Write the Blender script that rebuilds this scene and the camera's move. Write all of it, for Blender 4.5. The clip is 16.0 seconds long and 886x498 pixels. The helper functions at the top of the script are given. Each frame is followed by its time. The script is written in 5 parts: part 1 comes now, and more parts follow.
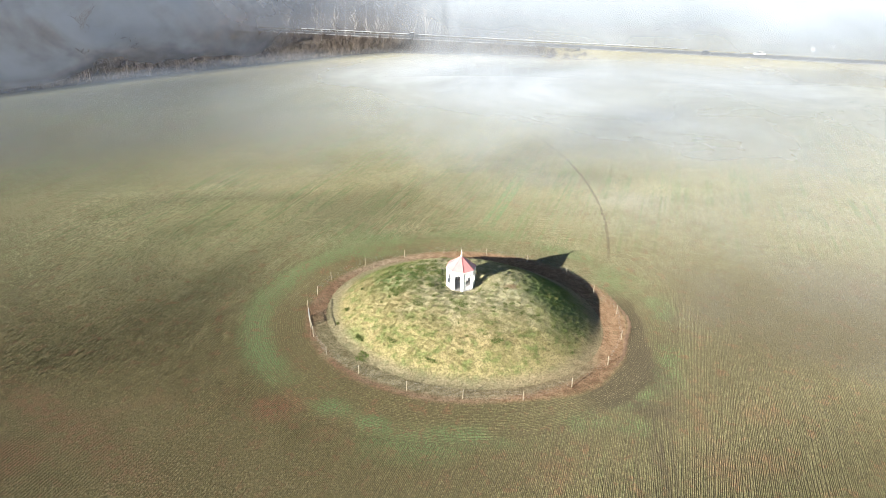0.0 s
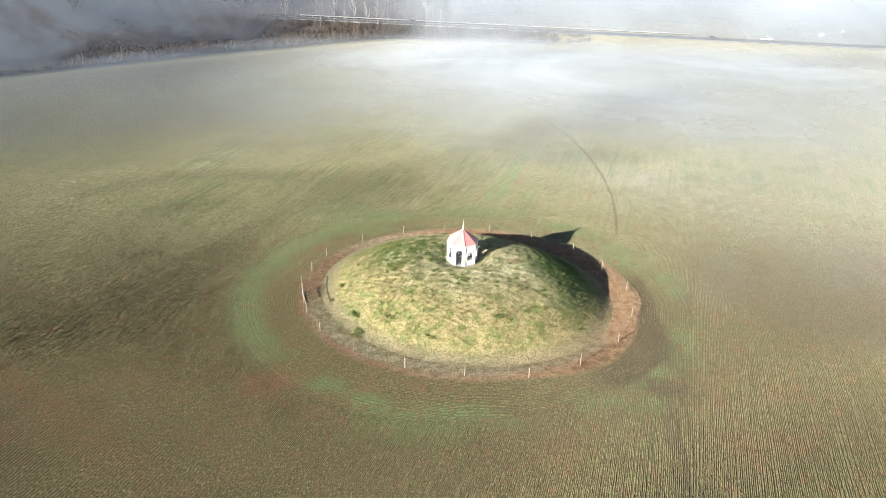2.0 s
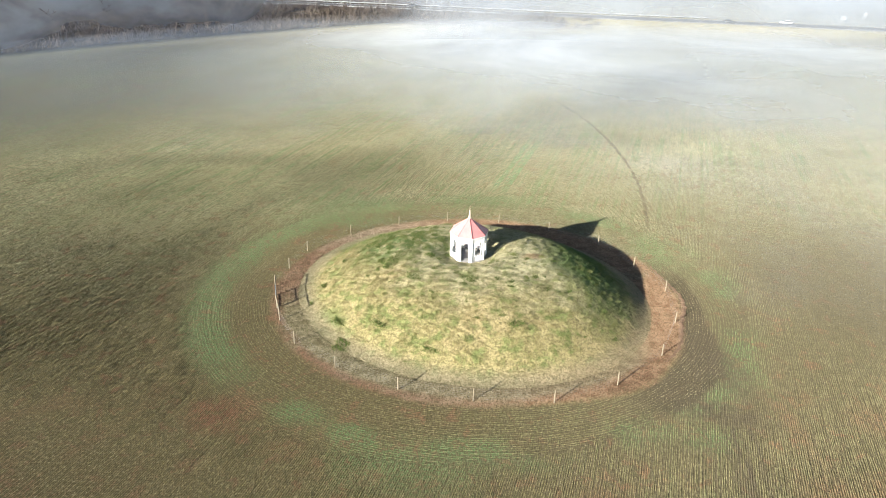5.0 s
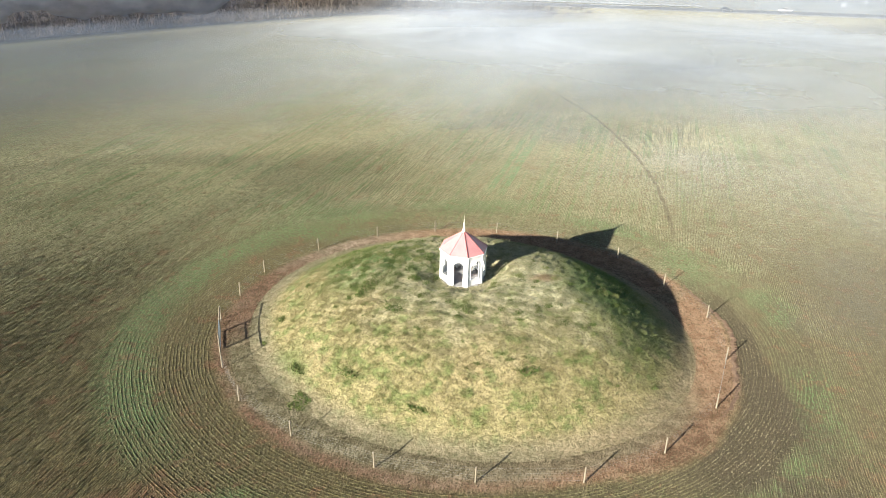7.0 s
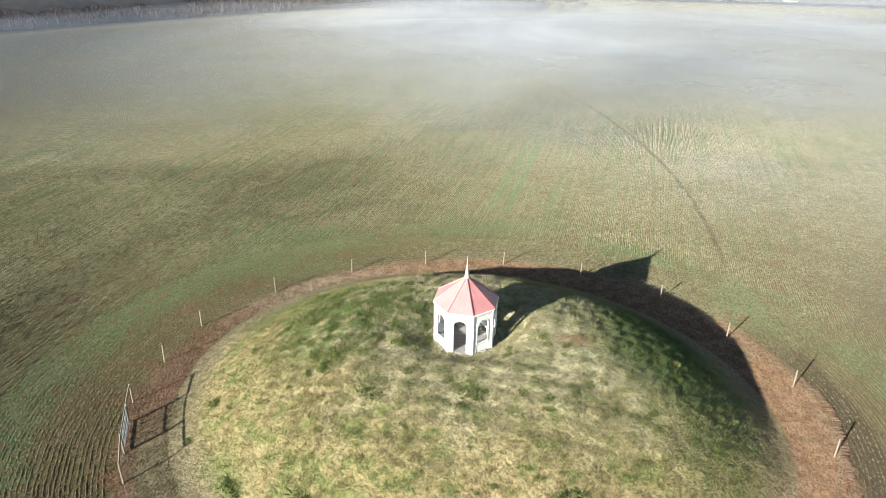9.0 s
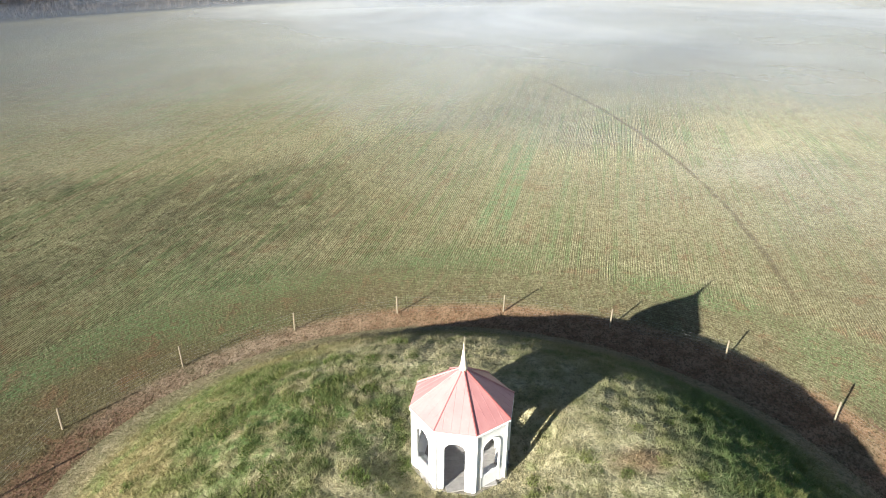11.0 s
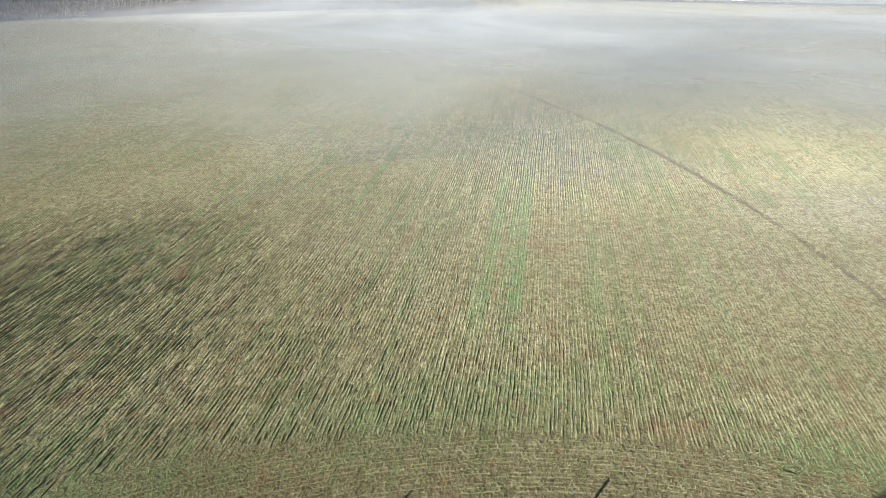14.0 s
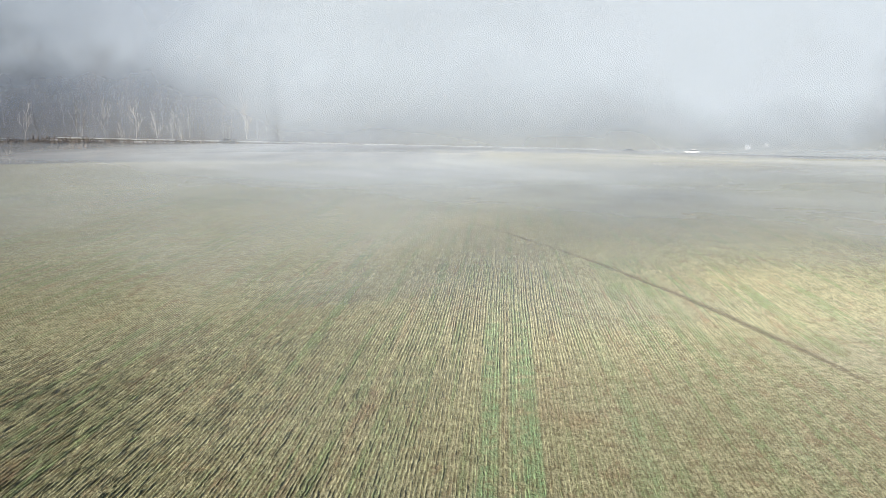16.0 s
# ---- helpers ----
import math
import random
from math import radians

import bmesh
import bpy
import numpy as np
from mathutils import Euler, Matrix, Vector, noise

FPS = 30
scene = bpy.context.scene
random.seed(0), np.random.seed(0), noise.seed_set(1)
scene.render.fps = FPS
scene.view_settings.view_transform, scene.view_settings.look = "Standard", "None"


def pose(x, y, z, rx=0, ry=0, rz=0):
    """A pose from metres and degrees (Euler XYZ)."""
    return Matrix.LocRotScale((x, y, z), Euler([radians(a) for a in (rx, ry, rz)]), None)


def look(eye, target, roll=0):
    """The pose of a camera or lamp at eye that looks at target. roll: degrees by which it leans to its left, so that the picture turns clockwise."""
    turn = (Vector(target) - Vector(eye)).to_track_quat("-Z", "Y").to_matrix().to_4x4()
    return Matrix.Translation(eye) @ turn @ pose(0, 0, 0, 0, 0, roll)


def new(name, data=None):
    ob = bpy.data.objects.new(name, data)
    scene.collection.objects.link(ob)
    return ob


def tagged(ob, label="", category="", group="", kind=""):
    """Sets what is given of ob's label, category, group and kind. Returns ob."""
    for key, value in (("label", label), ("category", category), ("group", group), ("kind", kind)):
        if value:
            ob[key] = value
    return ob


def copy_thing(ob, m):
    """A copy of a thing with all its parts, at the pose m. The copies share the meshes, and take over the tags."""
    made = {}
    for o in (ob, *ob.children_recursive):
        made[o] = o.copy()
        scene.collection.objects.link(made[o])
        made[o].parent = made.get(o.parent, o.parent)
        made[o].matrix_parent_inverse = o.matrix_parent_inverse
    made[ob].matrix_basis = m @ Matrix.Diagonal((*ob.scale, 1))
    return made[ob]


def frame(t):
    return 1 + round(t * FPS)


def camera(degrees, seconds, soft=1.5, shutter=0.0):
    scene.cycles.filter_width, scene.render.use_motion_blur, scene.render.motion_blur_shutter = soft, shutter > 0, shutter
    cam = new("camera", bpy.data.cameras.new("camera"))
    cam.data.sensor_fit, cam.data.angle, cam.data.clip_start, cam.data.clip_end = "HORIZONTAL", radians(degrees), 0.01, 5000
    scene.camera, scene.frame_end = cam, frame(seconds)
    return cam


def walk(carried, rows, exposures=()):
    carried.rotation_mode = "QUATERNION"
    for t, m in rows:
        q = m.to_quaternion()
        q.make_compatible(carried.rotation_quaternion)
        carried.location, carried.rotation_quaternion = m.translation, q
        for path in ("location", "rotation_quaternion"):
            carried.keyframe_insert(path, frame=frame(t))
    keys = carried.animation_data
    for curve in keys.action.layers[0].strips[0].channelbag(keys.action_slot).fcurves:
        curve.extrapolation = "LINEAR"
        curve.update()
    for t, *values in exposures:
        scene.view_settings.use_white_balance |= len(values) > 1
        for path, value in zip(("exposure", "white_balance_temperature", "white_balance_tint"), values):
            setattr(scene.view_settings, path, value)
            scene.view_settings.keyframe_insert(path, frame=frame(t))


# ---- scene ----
cam = camera(65.5, 16.0, 0.7)
PATH = [
    (0, (-5.272, -87.111, 48.485), (-5.197, -85.307, 47.626), 1.5),
    (0.5, (-5.265, -86.663, 47.259), (-5.189, -84.86, 46.397), 1.5),
    (1, (-5.102, -85.991, 46.266), (-5.03, -84.191, 45.397), 1.4),
    (1.5, (-4.92, -85.124, 45.113), (-4.852, -83.326, 44.24), 1.3),
    (2, (-4.967, -84.133, 43.718), (-4.896, -82.333, 42.849), 1.4),
    (2.5, (-4.889, -82.619, 42.572), (-4.822, -80.819, 41.701), 1.4),
    (3, (-4.813, -80.884, 41.436), (-4.748, -79.086, 40.563), 1.4),
    (3.5, (-4.757, -78.907, 40.26), (-4.694, -77.109, 39.387), 1.3),
    (4, (-4.709, -76.535, 39.059), (-4.648, -74.737, 38.185), 1.4),
    (6.5, (-4.257, -60.264, 33.233), (-4.164, -58.47, 32.353), 0.9),
    (7, (-4.191, -56.448, 31.935), (-4.083, -54.655, 31.055), 1.0),
    (7.5, (-4.129, -52.533, 30.662), (-4.009, -50.741, 29.783), 1.0),
    (8, (-3.992, -48.515, 29.529), (-3.862, -46.724, 28.649), 0.9),
    (8.5, (-3.883, -44.544, 28.643), (-3.749, -42.752, 27.764), 0.9),
    (9, (-3.734, -40.607, 27.848), (-3.59, -38.818, 26.966), 0.9),
    (11.5, (-2.407, -20.878, 21.96), (-2.162, -19.098, 21.081), 0.6),
    (12, (-2.121, -16.955, 20.894), (-1.851, -15.179, 20.015), 0.7),
    (12.5, (-1.722, -13.026, 19.745), (-1.429, -11.253, 18.869), 0.7),
    (13, (-1.341, -9.143, 18.711), (-1.022, -7.374, 17.834), 0.8),
    (13.5, (-0.975, -5.26, 17.719), (-0.628, -3.491, 16.854), 0.9),
    (14, (-0.629, -1.558, 16.913), (-0.255, 0.226, 16.089), 1.1),
    (14.5, (-0.189, 1.842, 15.923), (0.218, 3.661, 15.198), 1.2),
    (15, (0.249, 4.775, 14.898), (0.689, 6.625, 14.277), 1.2),
    (15.5, (0.727, 7.294, 13.767), (1.198, 9.17, 13.257), 1.2),
    (16, (0.969, 9.523, 12.745), (1.48, 11.414, 12.342), 1.4),
]
walk(cam, [(t, look(eye, target, roll)) for t, eye, target, roll in PATH], ((0.0, 1.82), (4.0, 1.84), (8.0, 1.61), (9.0, 1.57), (12.0, 1.60), (13.5, 1.50), (15.0, 1.42), (16.0, 1.28)))

# ---- light ----
SUN_AZ = (0.735, 0.678)          # the way in which shadows fall
SUN_EL = 17.0
world = bpy.data.worlds.new("sky_world")
scene.world = world
world.use_nodes = True
wt = world.node_tree
sky = wt.nodes.new("ShaderNodeTexSky")
sky.sky_type = "NISHITA"
sky.sun_disc = False
sky.sun_elevation = radians(SUN_EL)
sky.sun_rotation = math.atan2(-SUN_AZ[0], -SUN_AZ[1])
sky.air_density, sky.dust_density = 0.8, 0.4
wt.links.new(sky.outputs[0], wt.nodes["Background"].inputs[0])
wt.nodes["Background"].inputs[1].default_value = 0.043
sun = new("sun", bpy.data.lights.new("sun", "SUN"))
sun.data.energy = 5.0
sun.data.angle = radians(0.6)
sun.data.color = (0.98, 0.94, 0.85)
_c = math.cos(radians(SUN_EL))
sun.matrix_world = look((0, 0, 60), (SUN_AZ[0] * _c, SUN_AZ[1] * _c, 60 - math.sin(radians(SUN_EL))))

# ---- plan ----
MOUND = (1.02, -5.71, 19.35, 17.1, 4.1, -0.39)     # centre, half axes, height, turn
FENCE = (1.5, -5.8, 20.9, 18.9)                    # centre and half axes of the fence's ring
ROW_TURN = radians(20.0)
ROW_D = (math.sin(ROW_TURN), math.cos(ROW_TURN))
ROW_N = (math.cos(ROW_TURN), -math.sin(ROW_TURN))
ROW_STEP = 0.17


def mound_rho(x, y):
    cx, cy, a, b, h, th = MOUND
    c, s = math.cos(th), math.sin(th)
    u, v = (c * (x - cx) + s * (y - cy)) / a, (-s * (x - cx) + c * (y - cy)) / b
    return np.sqrt(u * u + v * v)


def mound_z(x, y):
    r = np.clip(mound_rho(x, y), 0, 1)
    bump = 0.10 * np.sin(x * 0.9 + 1.3 * np.sin(y * 0.5)) * np.sin(y * 0.8 + 0.7) + 0.05 * np.sin(x * 2.3 + y * 1.7) * np.sin(y * 2.9 - x)
    z = (1 - r ** 4) ** 2 * (MOUND[4] + 0.03 * (x - 1.0) + bump) - 0.03
    near = np.clip((4.6 - np.hypot(x - 0.72, y + 3.85)) / 2.4, 0, 1)
    near = near * near * (3 - 2 * near)
    return z * (1 - near) + 3.40 * near


def fence_s(x, y):
    cx, cy, a, b = FENCE
    return (np.sqrt(((x - cx) / a) ** 2 + ((y - cy) / b) ** 2) - 1) * 19.9


def road_y(x):
    return 241.5 - 0.22 * x


def edge_y(x):
    return np.minimum(190.0 + (x + 55.0) * 1.02, 222.0 - 0.20 * x)


def ground_z(x, y):
    """The field falls gently to its far edge; the road runs on a bank, and the wooded hill rises behind it."""
    fall = -4.3 * np.clip((y - 70) / 150, 0, 1.1) ** 2.2
    e, r = edge_y(x), road_y(x)
    t = np.clip((y - e - 1) / np.maximum(r - 9 - e - 1, 3), 0, 1)
    t = t * t * (3 - 2 * t)
    d = np.maximum(y - r - 10, 0)
    return fall * (1 - t) - 0.75 * t + 60 * (1 - np.exp(-(d / 170) ** 1.5))


def ground_at(x, y):
    return float(ground_z(np.array(float(x)), np.array(float(y))))


# ---- materials ----
class Nodes:
    """Short words for building a node tree."""

    def __init__(self, name):
        self.mat = bpy.data.materials.new(name)
        self.mat.use_nodes = True
        self.t = self.mat.node_tree
        self.t.nodes.clear()
        self.out = self.t.nodes.new("ShaderNodeOutputMaterial")

    def put(self, sock, v):
        if isinstance(v, bpy.types.NodeSocket):
            self.t.links.new(v, sock)
        elif isinstance(v, (tuple, list)) and len(v) == 3 and sock.type == "RGBA":
            sock.default_value = (*v, 1)
        else:
            sock.default_value = v

    def node(self, kind, **ins):
        n = self.t.nodes.new(kind)
        for k, v in ins.items():
            self.put(n.inputs[k.replace("_", " ")], v)
        return n

    def m(self, op, a, b=0.0, c=0.0, clamp=False):
        n = self.t.nodes.new("ShaderNodeMath")
        n.operation, n.use_clamp = op, clamp
        for s, v in zip(n.inputs, (a, b, c)):
            self.put(s, v)
        return n.outputs[0]

    def add(self, *v):
        r = v[0]
        for w in v[1:]:
            r = self.m("ADD", r, w)
        return r

    def mul(self, *v):
        r = v[0]
        for w in v[1:]:
            r = self.m("MULTIPLY", r, w)
        return r

    def step(self, v, lo, hi, a=0.0, b=1.0):
        n = self.t.nodes.new("ShaderNodeMapRange")
        n.interpolation_type = "SMOOTHSTEP"
        for s, w in zip(n.inputs, (v, lo, hi, a, b)):
            self.put(s, w)
        return n.outputs[0]

    def place(self):
        g = self.t.nodes.new("ShaderNodeNewGeometry")
        s = self.t.nodes.new("ShaderNodeSeparateXYZ")
        self.t.links.new(g.outputs["Position"], s.inputs[0])
        return g.outputs["Position"], s.outputs[0], s.outputs[1], s.outputs[2], g.outputs["Random Per Island"]

    def vec(self, x, y, z=0.0):
        n = self.t.nodes.new("ShaderNodeCombineXYZ")
        for s, v in zip(n.inputs, (x, y, z)):
            self.put(s, v)
        return n.outputs[0]

    def noise(self, vec, scale, detail=3.0, rough=0.55, warp=0.0):
        n = self.node("ShaderNodeTexNoise", Vector=vec, Scale=scale, Detail=detail, Roughness=rough, Distortion=warp)
        return n.outputs[0]

    def mix(self, f, a, b):
        n = self.t.nodes.new("ShaderNodeMix")
        n.data_type = "RGBA"
        self.put(n.inputs[0], f)
        self.put(n.inputs[6], a)
        self.put(n.inputs[7], b)
        return n.outputs[2]

    def blob(self, x, y, cx, cy, rx, ry, soft=0.5, wob=None, turn=0.0):
        """1 inside an ellipse of the plan, 0 outside; wob wanders its edge."""
        dx, dy = self.m("SUBTRACT", x, cx), self.m("SUBTRACT", y, cy)
        if turn:
            c, s = math.cos(turn), math.sin(turn)
            dx, dy = self.add(self.mul(dx, c), self.mul(dy, s)), self.add(self.mul(dx, -s), self.mul(dy, c))
        dx, dy = self.mul(dx, 1 / rx), self.mul(dy, 1 / ry)
        r = self.m("SQRT", self.add(self.mul(dx, dx), self.mul(dy, dy)))
        if wob is not None:
            r = self.add(r, wob)
        return self.step(r, 1 - soft, 1 + soft, 1.0, 0.0)

    def surface(self, colour, rough=0.9, metal=0.0, bump=None, height=0.02, spec=0.3, strength=0.6, matt=0.0):
        b = self.node("ShaderNodeBsdfPrincipled", Base_Color=colour, Roughness=rough, Metallic=metal)
        b.inputs["Specular IOR Level"].default_value = spec
        b.inputs["Diffuse Roughness"].default_value = matt
        if bump is not None:
            k = self.node("ShaderNodeBump", Height=bump, Distance=height, Strength=strength)
            self.t.links.new(k.outputs[0], b.inputs["Normal"])
        self.t.links.new(b.outputs[0], self.out.inputs[0])
        return self.mat


def field_colour(n, blade):
    """The colour of the stubble field and the ground round the mound, by place in the plan."""
    pos, x, y, z, rnd = n.place()
    big = n.noise(pos, 0.035, 3.0, 0.6)
    mid = n.noise(pos, 0.16, 4.0, 0.6, 0.4)
    fine = n.noise(pos, 1.1, 4.0, 0.65)
    tiny = n.noise(pos, 7.0, 3.0, 0.7)
    wob = n.mul(n.m("SUBTRACT", n.noise(pos, 0.45, 4.0, 0.65), 0.5), 1.3)
    u = n.add(n.mul(x, ROW_N[0]), n.mul(y, ROW_N[1]))
    v = n.add(n.mul(x, ROW_D[0]), n.mul(y, ROW_D[1]))
    streak = n.noise(n.vec(n.mul(u, 0.75), n.mul(v, 0.03)), 1.0, 3.0, 0.6)
    ex, ey = n.mul(n.m("SUBTRACT", x, FENCE[0]), 1 / FENCE[2]), n.mul(n.m("SUBTRACT", y, FENCE[1]), 1 / FENCE[3])
    s = n.mul(n.m("SUBTRACT", n.m("SQRT", n.add(n.mul(ex, ex), n.mul(ey, ey))), 1.0), 19.9)
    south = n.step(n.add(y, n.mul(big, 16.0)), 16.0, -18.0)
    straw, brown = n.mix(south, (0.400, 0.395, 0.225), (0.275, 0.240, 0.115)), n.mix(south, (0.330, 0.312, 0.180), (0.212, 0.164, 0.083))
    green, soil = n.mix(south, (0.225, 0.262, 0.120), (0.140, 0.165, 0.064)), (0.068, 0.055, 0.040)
    col = n.mix(n.step(mid, 0.35, 0.68), straw, brown)
    col = n.mix(n.mul(n.step(fine, 0.5, 0.75), 0.5), col, n.mix(south, (0.32, 0.295, 0.19), (0.255, 0.222, 0.132)))
    gr = n.add(n.mul(n.step(streak, 0.46, 0.72), 0.5), n.mul(n.step(big, 0.4, 0.64), 0.55))
    col = n.mix(n.m("MINIMUM", gr, 0.75), col, green)
    drill = n.noise(n.vec(n.mul(u, 3.1), n.mul(v, 0.045)), 1.0, 2.0, 0.6)
    col = n.mix(n.mul(n.step(drill, 0.50, 0.66), n.step(mid, 0.30, 0.55), 0.55), col, (0.175, 0.262, 0.105))
    # east tinted paler to paint backscattered sun; south-west weedy, also painted dimmer
    pale = n.mul(n.blob(x, y, 54.0, 40.0, 48.0, 54.0, 0.7, wob), 0.45)
    col = n.mix(pale, col, n.mix(n.step(fine, 0.35, 0.65), (0.400, 0.378, 0.240), (0.325, 0.302, 0.188)))
    # two paler mid-field patches put thin haze into the colour
    pale = n.mul(n.blob(x, y, -36.0, 28.0, 34.0, 38.0, 0.7, wob), 0.26)
    col = n.mix(pale, col, (0.43, 0.40, 0.235))
    pale = n.mul(n.blob(x, y, 12.0, 44.0, 40.0, 28.0, 0.7, wob), 0.40)
    col = n.mix(pale, col, n.mix(n.step(fine, 0.35, 0.65), (0.405, 0.390, 0.240), (0.330, 0.315, 0.190)))
    # chalky soil shows beside the lone track
    col = n.mix(n.mul(n.blob(x, y, 36.0, 37.0, 7.0, 4.0, 0.8, wob), 0.6), col, (0.50, 0.48, 0.37))
    # dark grass of the far west, with the mist's shadow painted into it
    mist_shade = n.m("MAXIMUM", n.mul(n.blob(x, y, -82.0, 78.0, 56.0, 26.0, 0.7, wob, 0.15), 0.95), n.mul(n.blob(x, y, -40.0, 104.0, 40.0, 10.0, 0.7, wob, 0.1), 0.45))
    mist_shade = n.m("MAXIMUM", mist_shade, n.mul(n.blob(x, y, -30.0, 60.0, 22.0, 7.0, 0.7, wob, 0.2), 0.35))
    mist_shade = n.m("MAXIMUM", mist_shade, n.mul(n.step(x, -30.0, -85.0), n.step(y, 45.0, 110.0), 0.85))
    col = n.mix(mist_shade, col, n.mix(n.step(fine, 0.35, 0.65), (0.068, 0.082, 0.052), (0.110, 0.115, 0.068)))
    # weedy brown south-west, with lower light painted in as extra dimness
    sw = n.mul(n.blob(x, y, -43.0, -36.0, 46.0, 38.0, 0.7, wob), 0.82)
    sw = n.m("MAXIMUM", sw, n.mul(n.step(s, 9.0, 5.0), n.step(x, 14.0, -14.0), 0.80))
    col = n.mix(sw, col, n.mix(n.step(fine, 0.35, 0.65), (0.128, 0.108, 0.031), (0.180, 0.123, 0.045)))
    # weeds and bare clods, a pace apart
    mott = n.noise(n.vec(n.mul(u, 1.5), n.mul(v, 1.0)), 1.3, 4.0, 0.75, 0.3)
    col = n.mix(n.mul(n.step(mott, 0.51, 0.59), 0.68), col, n.mix(south, (0.150, 0.148, 0.076), (0.105, 0.098, 0.045)))
    col = n.mix(n.mul(n.step(mott, 0.48, 0.38), 0.45), col, n.mix(south, (0.400, 0.375, 0.240), (0.335, 0.296, 0.160)))
    # small tufts and gaps, a foot apart
    tuft = n.noise(n.vec(n.mul(u, 1.3), n.mul(v, 0.9)), 3.4, 3.0, 0.7)
    col = n.mix(n.mul(n.step(tuft, 0.50, 0.58), n.add(0.45, n.mul(south, 0.33))), col, n.mix(south, (0.125, 0.120, 0.062), (0.085, 0.076, 0.036)))
    col = n.mix(n.mul(n.step(tuft, 0.47, 0.39), n.add(0.30, n.mul(south, 0.25))), col, n.mix(south, (0.430, 0.405, 0.255), (0.350, 0.308, 0.165)))
    # weedy streaks and worn places across the northern field
    sweep = n.noise(n.vec(n.mul(x, 0.10), n.mul(y, 0.15)), 1.0, 6.0, 0.75, 0.6)
    col = n.mix(n.mul(n.step(sweep, 0.48, 0.62), n.step(y, 8.0, 22.0), n.step(fine, 0.28, 0.58, 0.2, 1.0), 0.30), col, n.mix(n.step(mid, 0.40, 0.60), (0.098, 0.118, 0.056), (0.150, 0.116, 0.066)))
    line = n.noise(n.vec(n.mul(u, 1.5), n.mul(v, 0.025)), 1.0, 3.0, 0.65)
    col = n.mix(n.mul(n.step(line, 0.50, 0.60), n.step(y, 6.0, 20.0), n.step(sweep, 0.36, 0.56), n.step(fine, 0.25, 0.55, 0.3, 1.0), 0.72), col, (0.140, 0.230, 0.094))
    line = n.noise(n.vec(n.mul(u, 1.1), n.mul(v, 0.12)), 1.0, 5.0, 0.75, 0.3)
    col = n.mix(n.mul(n.step(line, 0.55, 0.66), n.step(y, 6.0, 20.0), n.step(tiny, 0.35, 0.60), 0.62), col, (0.255, 0.130, 0.085))
    # browner ground to the south-east
    col = n.mix(n.mul(n.blob(x, y, 44.0, -22.0, 32.0, 34.0, 0.7, wob), 0.86), col, n.mix(n.step(fine, 0.35, 0.65), (0.092, 0.085, 0.042), (0.160, 0.142, 0.074)))
    # rust-coloured bare places
    rust = n.mul(n.step(n.noise(pos, 0.09, 4.0, 0.7, 0.8), 0.60, 0.74), 0.35)
    rust = n.m("MAXIMUM", rust, n.mul(n.step(n.noise(pos, 0.55, 5.0, 0.72, 0.5), 0.54, 0.64), n.step(y, 40.0, -10.0, 0.3, 0.70), n.step(tiny, 0.35, 0.60, 0.3, 1.0)))
    for cx, cy, r in ((-20.6, -26.0, 2.6), (-45, -34, 3.5)):
        rust = n.m("MAXIMUM", rust, n.mul(n.blob(x, y, cx, cy, r, r * 0.8, 0.6, wob), 0.9, n.step(n.add(n.mul(fine, 0.5), n.mul(tiny, 0.5)), 0.38, 0.54)))
    for cx, cy, rx, ry in ((25.7, -26.5, 0.8, 4.5), (25.0, -35.5, 2.2, 2.0), (30.0, -35.0, 2.6, 1.8), (8.9, -36.0, 2.4, 1.8), (-14.7, -30.2, 1.5, 1.0), (-8.1, -33.0, 1.4, 0.9), (33.0, -27.0, 2.0, 1.6)):
        rust = n.m("MAXIMUM", rust, n.mul(n.blob(x, y, cx, cy, rx, ry, 0.7, wob), 0.5, n.step(n.add(n.mul(fine, 0.5), n.mul(tiny, 0.5)), 0.40, 0.58)))
    rust = n.m("MAXIMUM", rust, n.mul(n.blob(x, y, -41.0, -29.5, 14.0, 2.0, 0.7, wob, -0.63), 0.75, n.step(fine, 0.35, 0.6)))
    # lush places where the headland was drilled twice
    band = n.mul(n.step(s, 3.6, 5.8), n.step(s, 9.5, 6.8), n.step(n.noise(pos, 0.11, 2.0), 0.42, 0.6))
    band = n.m("MAXIMUM", band, n.mul(n.step(n.add(s, n.mul(wob, 1.5)), 4.0, 6.2), n.step(n.add(s, n.mul(wob, 1.5)), 10.0, 7.8), n.step(x, -12.0, -20.0), n.step(y, -24.0, -18.0), n.step(mid, 0.30, 0.55, 0.5, 1.0)))
    for cx, cy, rx, ry in ((25.6, -19.0, 0.9, 4.4), (18.6, -29.2, 2.2, 1.5), (-5.5, -32.0, 5.5, 2.6), (4.5, 20.5, 7.0, 1.9), (-15.0, 13.5, 6.0, 2.5), (24.0, 4.5, 2.0, 4.5), (-12.0, 18.0, 6.0, 3.0)):
        band = n.m("MAXIMUM", band, n.mul(n.blob(x, y, cx, cy, rx, ry, 0.7, wob), 0.95, n.step(mid, 0.28, 0.52, 0.5, 1.0)))
    lush = None
    for off, w, k in ((-2.55, 0.40, 0.72), (-1.05, 0.58, 0.75), (-6.2, 0.3, 0.25), (3.4, 0.3, 0.3), (9.6, 0.3, 0.3)):
        strip = n.mul(n.step(n.m("ABSOLUTE", n.m("SUBTRACT", u, off)), w + 0.20, w - 0.10), n.step(drill, 0.30, 0.48), n.step(v, 24.0, 29.0), n.step(v, 66.0, 42.0), n.step(fine, 0.30, 0.60))
        strip = n.mul(strip, k)
        lush = strip if lush is None else n.m("MAXIMUM", lush, strip)
